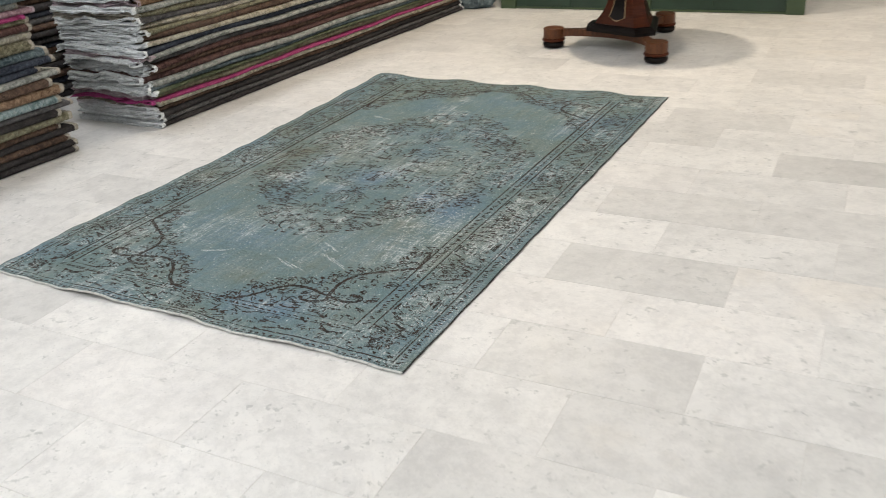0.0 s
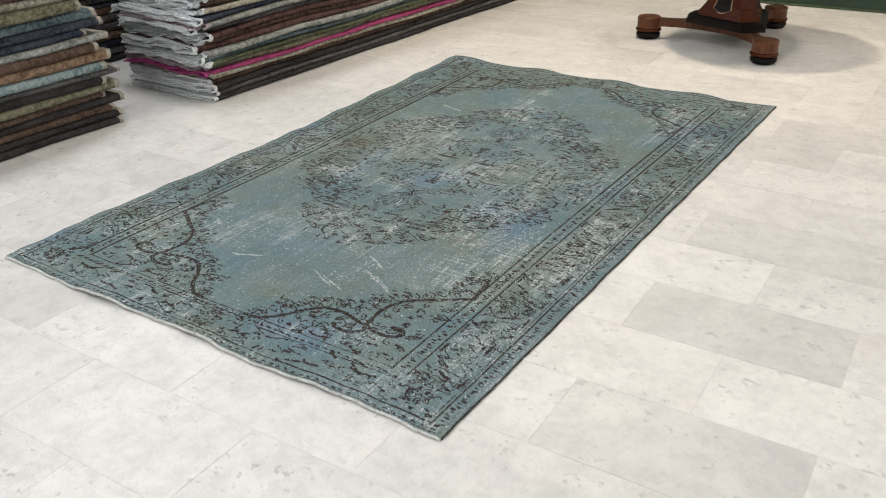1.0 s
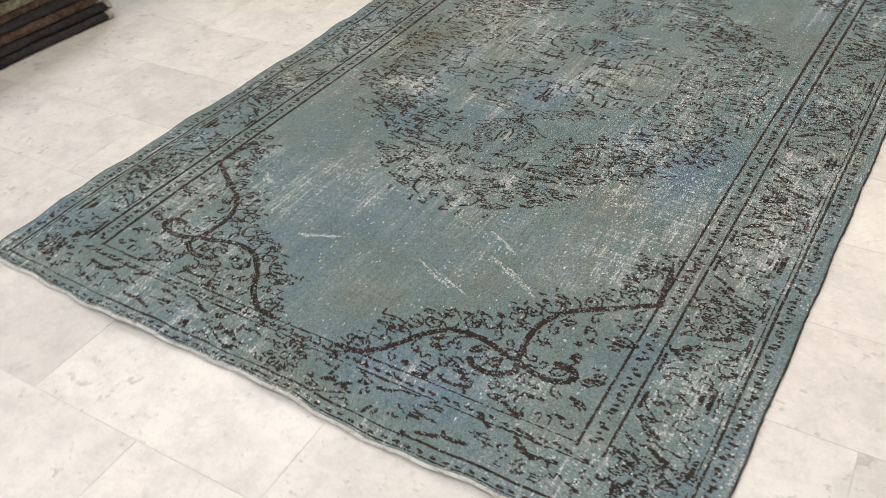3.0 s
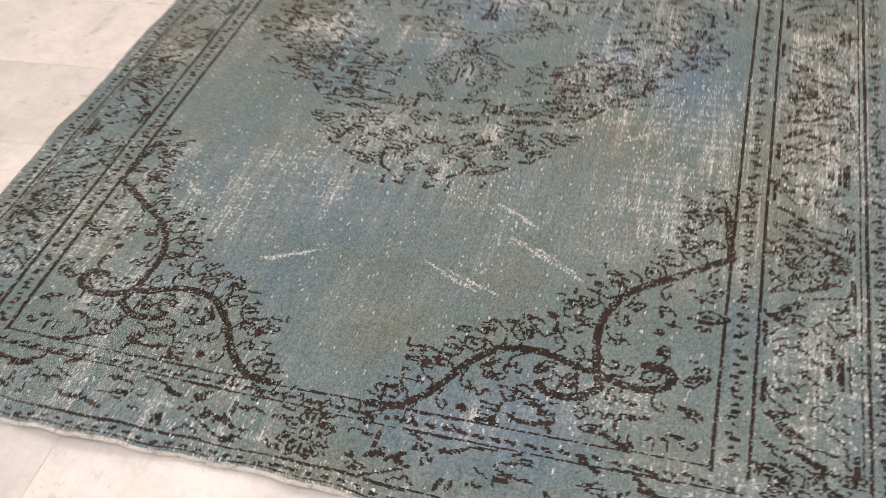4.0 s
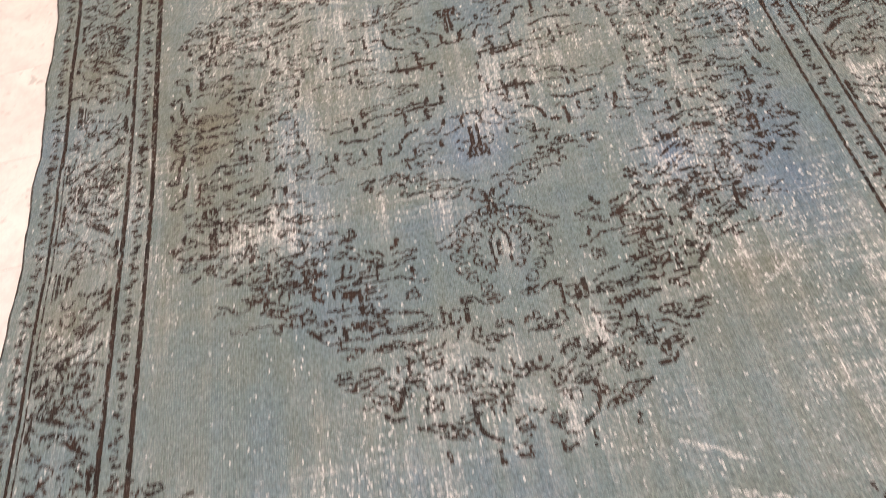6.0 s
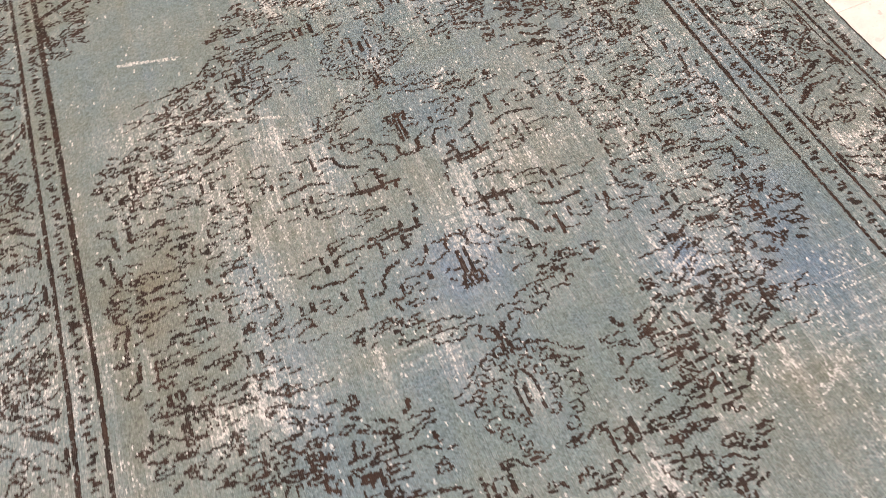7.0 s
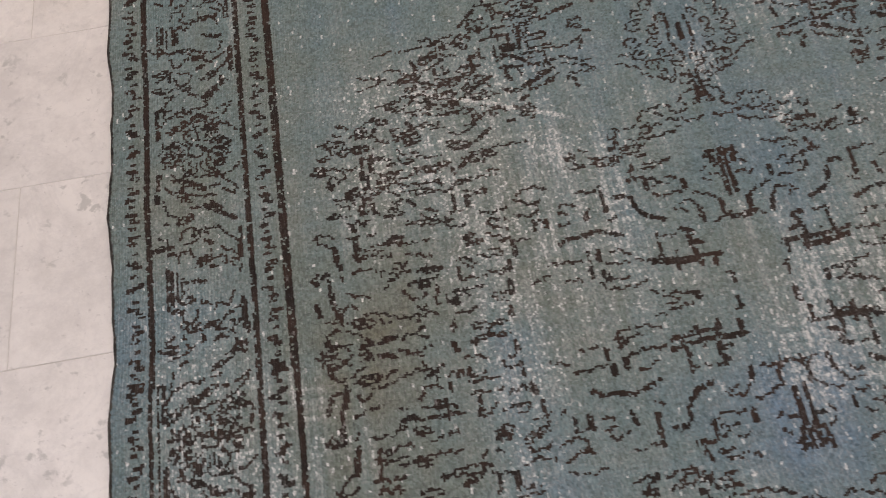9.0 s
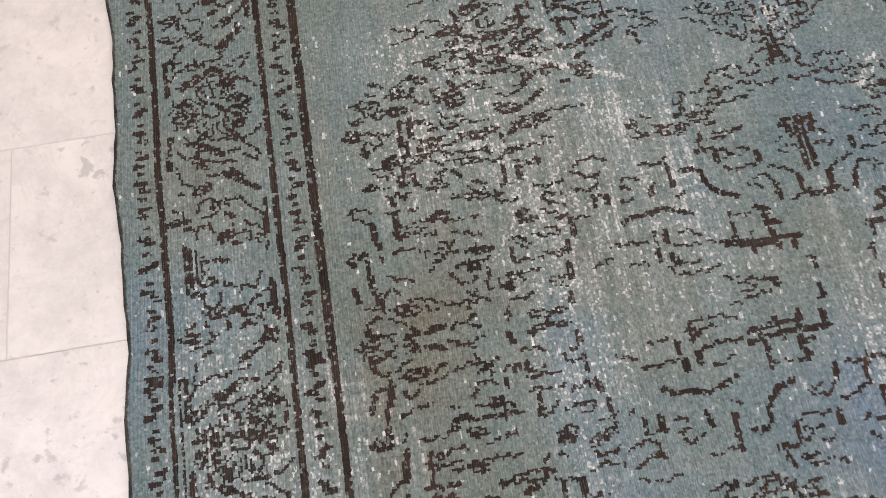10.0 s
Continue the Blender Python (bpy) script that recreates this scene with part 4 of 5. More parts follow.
def wreath(u, v):
    return inside(MEDALLION, u, v) and not inside(INNER, CU + (u - CU) / 1.13, CV + (v - CV) / 1.13) and not clear(u, v)


scatter(lambda u, v: wreath(u, v) and CV - v > 0.43, 0.0190, 0.047, 0.80)
scatter(lambda u, v: wreath(u, v) and 0.43 >= CV - v > 0.34 and CU - u < 0.37, 0.0180, 0.046, 0.72)
scatter(lambda u, v: wreath(u, v) and CV - v <= 0.43 and CU - u > 0.36, 0.0140, 0.040, 0.50)
scatter(lambda u, v: inside(INNER, u, v), 0.0090, 0.044, 0.10)
# rosettes on the long axis
for radius, pitch, tall in ((0.036, 0.022, 0.018), (0.064, 0.024, 0.022)):
    arc = [(CU + radius * math.cos(a), CV - 0.443 + 1.15 * radius * math.sin(a)) for a in np.linspace(math.pi * 0.5, math.pi * 1.5, 14)]
    loops_along(arc, pitch, tall, -1.0, 0.0019)
draw([(CU - 0.014, CV - 0.478), (CU - 0.018, CV - 0.428), (CU - 0.006, CV - 0.400)], 0.0026)
draw([(CU, CV - 0.43), (CU, CV - 0.46)], 0.0034)
draw([(CU - 0.012, CV - 0.31), (CU, CV - 0.335), (CU + 0.01, CV - 0.31)], 0.0034)
# breaks in the outlines
dark *= (field(0.006, 0.005, 3) > 0.15) & (rng.random((NV, NU)) > 0.03)

for u, r in SIDE_LINES:
    draw([(u, 0.03 if u < 0.1 else 0.165), (u, CV)], r)
draw([(0.048, 0.036), (RW / 2, 0.032)], 0.0019)
dark *= rng.random((NV, NU)) > 0.04

# wear: streaks along the warps, bald patches, white knots, scuffs
streak = field(0.0045, 0.07, 11) * 0.6 + field(0.02, 0.22, 12) * 0.4
across = field(0.09, 0.006, 13)
patch = field(0.24, 0.20, 14) * 0.6 + field(0.09, 0.08, 15) * 0.4
for a, b, ru, rv, amount in ((0.85, 0.50, 0.35, 0.16, -0.22), (1.62, 0.80, 0.12, 0.50, 0.20), (1.32, 0.92, 0.14, 0.20, 0.16), (0.42, 1.42, 0.16, 0.22, -0.14), (0.60, 1.30, 0.3, 0.12, -0.08)):
    patch += amount * np.exp(-(((UU - a) / ru) ** 2) - ((VV - b) / rv) ** 2)
wear = np.clip((streak - 0.44) * 2.6, 0, 1) * np.clip((patch - 0.30) * 2.4, 0, 1) * 0.55
wear += np.clip((across - 0.62) * 2.2, 0, 1) * np.clip((patch - 0.38) * 2.2, 0, 1) * 0.6
wear += 0.16 * np.clip(field(0.03, 0.05, 16) - 0.35, 0, 1)
spots = (rng.random((NV, NU)) > 0.9950) | ((rng.random((NV, NU)) > 0.975) & (patch > 0.62))
BALD = [
    (0.10, 1.45, 0.09, 0.28, 0.40), (1.66, 1.00, 0.08, 0.25, 0.42), (1.34, 0.26, 0.10, 0.07, 0.45), (0.85, 0.82, 0.30, 0.10, 0.22), (0.46, 1.20, 0.12, 0.05, 0.38),
    (0.52, 1.45, 0.06, 0.25, 0.35), (0.95, 1.40, 0.22, 0.20, 0.20), (0.885, 1.05, 0.025, 0.04, 0.6), (0.885, 1.88, 0.025, 0.04, 0.6), (0.50, 1.93, 0.22, 0.07, 0.35), (0.42, 0.33, 0.10, 0.06, 0.40), (1.30, 1.20, 0.10, 0.12, 0.35),
    (1.12, 1.75, 0.18, 0.10, 0.25), (1.28, 0.62, 0.16, 0.12, 0.25), (0.62, 1.62, 0.14, 0.25, 0.30), (0.42, 1.78, 0.12, 0.16, 0.32), (0.30, 0.05, 0.2, 0.06, 0.2), (1.5, 0.1, 0.12, 0.08, 0.3),
]
grain = field(0.0045, 0.05, 17)
for a, b, ru, rv, amount in BALD:
    wear += 0.8 * amount * np.exp(-(((UU - a) / ru) ** 2) - ((VV - b) / rv) ** 2) * np.clip(1.9 * grain - 0.25, 0, 1.3)
bald = 0.75 * sum(amount * np.exp(-(((UU - a) / ru) ** 2) - ((VV - b) / rv) ** 2) for a, b, ru, rv, amount in BALD)
wear += (rng.random((NV, NU)) > 0.82) * np.clip(0.10 + 1.0 * bald + 0.5 * np.clip(patch - 0.45, 0, 1), 0, 0.85)
spots |= np.roll(spots, 1, 0) & (rng.random((NV, NU)) > 0.35)
spots |= np.roll(spots, 1, 0) & (rng.random((NV, NU)) > 0.7)
wear = np.maximum(wear, spots * 0.95)
SCUFFS = [
    (1.048, 0.655, 1.168, 0.588), (1.050, 0.585, 1.267, 0.491), (0.960, 0.476, 1.148, 0.399), (1.247, 0.862, 1.368, 0.928), (0.618, 0.412, 0.766, 0.471),
    (1.126, 1.073, 1.273, 1.193), (0.385, 0.601, 0.464, 0.553), (1.131, 1.123, 1.256, 1.188), (1.102, 1.062, 1.138, 1.142), (0.380, 2.148, 0.511, 2.107),
    (0.965, 1.752, 1.017, 1.792), (0.368, 1.945, 0.720, 1.798),
]
for a, b, c, d in SCUFFS:
    for n in range(4):
        off = rng.normal(0, 0.010, 4)
        line = np.zeros((NV, NU))
        lo, hi = rng.uniform(0, 0.35), rng.uniform(0.6, 1.0)
        stamp(line, [(a + (c - a) * lo + off[0], b + (d - b) * lo + off[1] * 0.5), (a + (c - a) * (lo + hi) / 2 + (off[0] + off[1]) / 2, b + (d - b) * (lo + hi) / 2 + (off[0] + off[1]) / 4 + 0.3 * off[3]), (a + (c - a) * hi + off[1], b + (d - b) * hi + off[0] * 0.5)], 0.0024)
        wear = np.maximum(wear, line * (rng.random((NV, NU)) > 0.3) * np.clip(2.2 * field(0.025, 0.02, 40 + n) - 0.3, 0, 0.9))
wear = np.clip(wear, 0, 1)
bare = wear > 0.20 + 0.62 * field(0.0031, 0.030, 51) + 0.30 * rng.random((NV, NU))
wear = np.where(bare, np.clip(wear + 0.30, 0, 0.95), wear * 0.62)

# dye: uneven teal, with blue and brown clouds
tone = 0.45 + 0.36 * (field(0.30, 0.22, 21) - 0.5) + 0.24 * (field(0.11, 0.16, 22) - 0.5) + 0.18 * (field(0.02, 0.35, 23) - 0.5) + 0.12 * (field(0.35, 0.02, 24) - 0.5)
CLOUDS = [
    (1.42, 1.12, 0.10, 0.24, 0.40), (0.80, 0.55, 0.13, 0.10, 0.10), (0.36, 1.52, 0.06, 0.11, -0.17), (0.86, 1.70, 0.07, 0.10, 0.16),
    (1.21, 1.17, 0.06, 0.05, 0.28), (0.54, 1.46, 0.04, 0.06, 0.28), (0.75, 1.22, 0.12, 0.05, -0.18), (0.42, 0.60, 0.10, 0.12, 0.10),
    (1.30, 0.90, 0.08, 0.07, -0.22), (1.50, 2.30, 0.14, 0.25, 0.18), (0.93, 0.30, 0.07, 0.07, -0.2), (1.15, 0.15, 0.25, 0.08, 0.22),
    (0.94, 1.66, 0.06, 0.22, 0.18), (0.86, 1.33, 0.08, 0.20, 0.17), (0.72, 1.60, 0.03, 0.22, 0.14), (0.51, 1.51, 0.03, 0.18, 0.14),
]
for a, b, ru, rv, amount in CLOUDS:
    tone += amount * np.exp(-(((UU - a) / ru) ** 2) - ((VV - b) / rv) ** 2)
tone = np.clip(tone, 0, 1)


def rug_place(u, v):
    """Where a spot of the rug lies on the floor, with its ripples."""
    a, b = u / RW, v / RL
    c = CORNERS
    x = (c[0][0] * (1 - a) + c[1][0] * a) * (1 - b) + (c[3][0] * (1 - a) + c[2][0] * a) * b
    y = (c[0][1] * (1 - a) + c[1][1] * a) * (1 - b) + (c[3][1] * (1 - a) + c[2][1] * a) * b
    far = np.clip((b - 0.65) / 0.35, 0, 1.05) ** 1.5
    bulge = np.interp(v, [0, 0.25, 0.7, 1.0, 1.35, 1.6, 1.85, 2.1, 2.94], [0.0, 0.014, 0.010, 0.001, -0.005, 0.002, 0.012, 0.021, 0.055])
    x = x - bulge * np.clip(1 - u / 0.5, 0, 1) - 0.012 * np.clip(u / 0.8, 0, 1) * np.sin(math.pi * np.clip(b, 0, 1)) * (u > 0.9) * np.clip((u - 0.9) / 0.4, 0, 1) * np.clip((RW - u) / 0.2, 0, 1)
    y = y + far * (0.055 - 0.10 * np.clip(a, 0, 1) ** 0.6)
    left, right, front, back = np.exp(-u / 0.05), np.exp(-(RW - u) / 0.05), np.exp(-v / 0.06), np.exp(-(RL - v) / 0.06)
    x = x + left * (0.0022 * np.sin(v * 17.0) + 0.0015 * np.sin(v * 41 + 1)) + right * 0.0012 * np.sin(v * 23 + 2)
    y = y + front * (0.006 * np.sin(u * 9 + 0.5) + 0.002 * np.sin(u * 47)) + back * 0.010 * np.sin(u * 15)
    z = 0.0068 + 0.0010 * np.sin(u * 7 + v * 3) * np.sin(v * 5 - u * 2)
    z = z + left * 0.0045 * np.clip(np.sin(v * 18 + 0.6), 0, 1) + back * 0.007 * np.clip(np.sin(u * 14 + 0.4), 0, 1)
    z = z + front * (0.016 * np.exp(-(((u - 0.52) / 0.11) ** 2)) + 0.010 * np.exp(-(((u - 0.95) / 0.10) ** 2)) + 0.006 * np.exp(-(((u - 1.35) / 0.12) ** 2)))
    return x, y, z


def rug():
    gu, gv = np.linspace(0, RW, NU + 1), np.linspace(0, RL, NV + 1)
    gu, gv = np.concatenate([[0], gu, [RW]]), np.concatenate([[0], gv, [RL]])
    pu, pv = np.meshgrid(gu, gv)
    x, y, z = rug_place(pu, pv)
    loose = np.random.default_rng(5)
    z = z + loose.normal(0, 0.00022, z.shape)
    x, y = x + loose.normal(0, 0.00055, z.shape), y + loose.normal(0, 0.0006, z.shape)
    rim = np.zeros(z.shape, bool)
    rim[0], rim[-1], rim[:, 0], rim[:, -1] = True, True, True, True
    z = np.where(rim, z - 0.0060, z)
    rows, cols = z.shape
    me = bpy.data.meshes.new("woven_field")
    idx = np.arange(rows * cols).reshape(rows, cols)
    quads = np.stack([idx[:-1, :-1], idx[:-1, 1:], idx[1:, 1:], idx[1:, :-1]], -1).reshape(-1, 4)
    me.vertices.add(rows * cols)
    me.vertices.foreach_set("co", np.stack([x, y, z], -1).ravel())
    me.loops.add(quads.size)
    me.loops.foreach_set("vertex_index", quads.ravel())
    me.polygons.add(len(quads))
    me.polygons.foreach_set("loop_start", np.arange(len(quads)) * 4)
    me.update(calc_edges=True)
    weave = np.zeros((rows - 1, cols - 1, 4))
    weave[..., 3] = np.random.default_rng(9).random(weave.shape[:2])
    weave[1:-1, 1:-1, 0], weave[1:-1, 1:-1, 1], weave[1:-1, 1:-1, 2] = dark, wear, tone
    weave[0, :, 1], weave[-1, :, 1] = 1, 1
    weave[:, 0, 0], weave[:, -1, 0] = 1, 1
    me.attributes.new("weave", "FLOAT_COLOR", "FACE").data.foreach_set("color", weave.ravel())
    me.materials.append(PILE)
    whole = tagged(empty("rug"), "worn teal overdyed wool rug with dark floral medallion, lying on marble", "rug")
    ob = new("woven_field", me)
    ob.parent = whole
    for name, u_of, v_of, material, radius, label in (
        ("selvage", lambda s: 0 * s - 0.001, lambda s: s * RL, SELVAGE, 0.0030, "dark overcast side edge"),
        ("selvage", lambda s: 0 * s + RW + 0.001, lambda s: s * RL, SELVAGE, 0.0030, "dark overcast side edge"),
        ("end_webbing", lambda s: s * RW, lambda s: 0 * s - 0.003, PALE, 0.0040, "pale frayed woven end"),
        ("end_webbing", lambda s: s * RW, lambda s: 0 * s + RL + 0.003, PALE, 0.0040, "pale frayed woven end"),
    ):
        s = np.linspace(0, 1, 140)
        a, b, c = rug_place(u_of(s), v_of(s))
        r = random.Random(3)
        part(name, tube([(p + r.uniform(-0.0012, 0.0012), q + r.uniform(-0.0012, 0.0012), h - 0.0026) for p, q, h in zip(a, b, c)], radius, 7), material, whole, label, smooth=True)
    return whole


rug()


# ---- stacks of folded rugs ----
def hairpin(x0, x1, thick, ply, straight=16, bend=7):
    """The section of a rug folded once, the fold towards x1; each point with 0 (lower ply) to 1 (upper ply)."""
    r = thick / 2 - ply / 2
    mid = [(x0 + (x1 - r - x0) * k / straight, -r, 0.0) for k in range(straight)]
    mid += [(x1 - thick / 2 + r * math.cos(a), r * math.sin(a), 0.5 + a / math.pi) for a in np.linspace(-math.pi / 2, math.pi / 2, bend)]
    mid += [(x0 + (x1 - r - x0) * k / straight, r, 1.0) for k in range(straight - 1, -1, -1)]
    p = np.array(mid)
    d = np.gradient(p[:, :2], axis=0)
    n = np.stack([-d[:, 1], d[:, 0], 0 * d[:, 0]], 1) / np.maximum(np.hypot(*d.T), 1e-9)[:, None]
    return np.concatenate([p - n * ply / 2, (p + n * ply / 2)[::-1]])


def folded_rug(x0, x1, y0, y1, z, thick, body, ends, label, group, phase, rough=0.006, skew=0.0, ruffle=0.0):
    """One folded rug lying at height z, its fold along the y direction; ruffle: how far its near end is crumpled."""
    whole = tagged(empty("folded_rug", ((x0 + x1) / 2, y0, z)), label, "folded rug", group)
    r = random.Random(int(phase * 1000) + 5)
    ply = thick * (r.uniform(0.20, 0.26) if ruffle else r.uniform(0.3, 0.4))
    shape = hairpin(x0, x1, thick, ply)
    ox, oy = (x0 + x1) / 2, y0
    reach = r.uniform(-0.5, 1.0)

    def loops(ys, grow=0.0, cut=0.0, shape=shape):
        out = []
        for y in ys:
            near = max(0.0, 1 - (y - y0) / 0.30) ** 1.5
            edge = noise.noise((y * 2.2, phase * 3.1, 4.0)) * 0.016 + noise.noise((y * 9, phase * 2, 1.0)) * 0.004 + near * ruffle * 1.6 * reach
            loop = []
            for px, pz, up in shape:
                far = min(1, max(0, (px - x0) / (x1 - x0)))
                w = noise.noise((px * 4.5, y * 1.6, phase)) * rough + noise.noise((px * 11, y * 4, phase + 7)) * rough * 0.4
                w += ruffle * near * (0.5 * noise.noise((px * 4.5, 3.0, phase * 1.1)) + 0.32 * noise.noise((px * 13, 8.0, phase * 3.7)))
                w += ruffle * near * 0.55 * noise.noise((px * 12 + 40 * up, phase * 9, 2.0)) * (1 if up > 0.5 else -1) * (0.6 + 0.4 * far)
                fringe = noise.noise((px * 14, phase * 5, pz * 60)) * (0.010 + 0.8 * ruffle) * cut
                loop.append((px + skew * (y - y0) + edge * far - ox, y + fringe - oy, pz * (1 + grow) + w + thick / 2))
            out.append(loop)
        return out

    n = max(10, int((y1 - y0) / 0.07))
    ys = [y0 + 0.012 + (y1 - y0 - 0.024) * k / n for k in range(n + 1)]
    part("body", prism(loops(ys), cap=False), body, whole, smooth=True)
    part("end_webbing", prism(loops([y0, y0 + 0.005, y0 + 0.016, y0 + 0.022], 0.12, 1.0)), ends, whole, "pale woven end", smooth=False)
    if ruffle:
        nest = hairpin(x0 + r.uniform(0.0, 0.03), x1 - r.uniform(0.008, 0.07), thick * 0.54, thick * r.uniform(0.20, 0.25))
        part("inner_fold", prism(loops([y0 - 0.004, y0 + 0.006, y0 + 0.03, y0 + 0.12, y0 + 0.25], 0.0, 1.0, nest)), ends, whole, "pale inner fold")
    part("end_webbing", prism(loops([y1 - 0.022, y1 - 0.016, y1 - 0.005, y1], 0.06, 1.0)), ends, whole, "pale woven end", smooth=False)
    return whole


SHADES = {
    "black": ((0.012, 0.011, 0.012), (0.03, 0.027, 0.027)), "charcoal": ((0.031, 0.030, 0.033), (0.075, 0.073, 0.073)),
    "dark brown": ((0.029, 0.018, 0.014), (0.091, 0.058, 0.042)), "maroon": ((0.034, 0.016, 0.015), (0.090, 0.050, 0.044)),
    "brown": ((0.065, 0.039, 0.023), (0.208, 0.130, 0.078)), "rust": ((0.06, 0.03, 0.018), (0.19, 0.13, 0.085)),
    "olive": ((0.060, 0.055, 0.034), (0.165, 0.155, 0.105)), "beige": ((0.150, 0.128, 0.090), (0.390, 0.345, 0.262)),
    "grey": ((0.098, 0.105, 0.098), (0.280, 0.287, 0.266)), "navy": ((0.012, 0.015, 0.026), (0.04, 0.048, 0.065)),
    "slate": ((0.030, 0.046, 0.054), (0.102, 0.132, 0.144)), "teal": ((0.06, 0.10, 0.105), (0.22, 0.28, 0.29)),
    "green": ((0.028, 0.036, 0.020), (0.080, 0.092, 0.055)), "magenta": ((0.15, 0.018, 0.062), (0.25, 0.04, 0.115)),
    "mauve": ((0.12, 0.06, 0.075), (0.26, 0.17, 0.19)),
}
WOVEN = {name: woven(name.replace(" ", "_") + "_wool", *(tuple(1.4 * c for c in shade) for shade in pair)) for name, pair in SHADES.items()}
ENDS_GREY = wool("grey_white_ends", (0.64, 0.67, 0.68), (0.82, 0.84, 0.85))
ENDS_BEIGE = wool("beige_ends", (0.26, 0.24, 0.20), (0.44, 0.41, 0.35))
ENDS_MAGENTA = wool("magenta_ends", (0.34, 0.05, 0.17), (0.50, 0.10, 0.28))
ENDS_MAUVE = wool("mauve_ends", (0.34, 0.26, 0.29), (0.50, 0.43, 0.45))


def stack(colours, x0, x1, y0, y1, thick, group, where, ends, seed, jx=0.02, jy=0.03, rough=0.006, skew=0.0, ruffle=0.0):
    r = random.Random(seed)
    z = 0.002
    for k, name in enumerate(colours):
        t = thick * r.uniform(0.75, 1.25) * (0.42 if name in ("magenta", "green") else 1.0)
        loose = min(1.0, 0.25 + k / 5)
        end = {"magenta": ENDS_MAGENTA, "mauve": ENDS_MAUVE}.get(name, ends)
        if name not in ("magenta", "mauve") and ends is ENDS_GREY and r.random() < 0.22:
            end = r.choice([ENDS_MAUVE, ENDS_BEIGE])
        folded_rug(x0 + r.uniform(-0.04, 0.04) * loose, x1 + r.uniform(-jx, jx * 0.6) * loose, y0 + r.uniform(-jy, jy), y1 + r.uniform(-jy, jy) * loose - 0.004 * k, z, t,
                   WOVEN[name], end, f"folded {name} wool rug lying in {where}", group, seed + k * 0.22, rough * loose, skew, ruffle * loose)
        z += t * 0.985
    return z


LONG = ["black", "charcoal", "black", "dark brown", "beige", "magenta", "olive", "green", "slate", "grey", "maroon", "dark brown", "maroon", "charcoal", "grey",
        "navy", "beige", "dark brown", "olive", "beige", "charcoal", "olive", "grey", "brown", "beige", "charcoal", "maroon", "olive"]
stack(LONG, -1.31, -0.665, 1.575, 5.1, 0.030, "long stack of rugs", "a long stack", ENDS_GREY, 3, 0.026, 0.034, 0.011, 0.045, 0.030)
SHORT = ["black", "black", "dark brown", "black", "dark brown", "olive", "black", "charcoal", "teal", "rust", "dark brown", "grey", "navy", "navy", "slate", "olive", "beige", "maroon",
         "olive", "magenta", "mauve", "grey", "slate", "beige"]
stack(SHORT, -1.79, -0.875, -0.5, 1.16, 0.038, "short stack of rugs", "a stack near the wall", ENDS_BEIGE, 8, 0.03, 0.055, 0.007, 0.03, 0.0)
# back stack: the gap's shade is put into its dark wool and charcoal ends
BACK = ["black", "charcoal", "navy", "dark brown", "black", "charcoal", "dark brown", "navy", "charcoal", "black", "dark brown", "charcoal", "navy", "black", "dark brown", "charcoal", "dark brown", "navy"]
stack(BACK, -2.5, -1.80, 1.25, 4.2, 0.045, "dark stack of rugs", "a shade-darkened stack behind others", WOVEN["charcoal"], 12, 0.03, 0.03, 0.007)


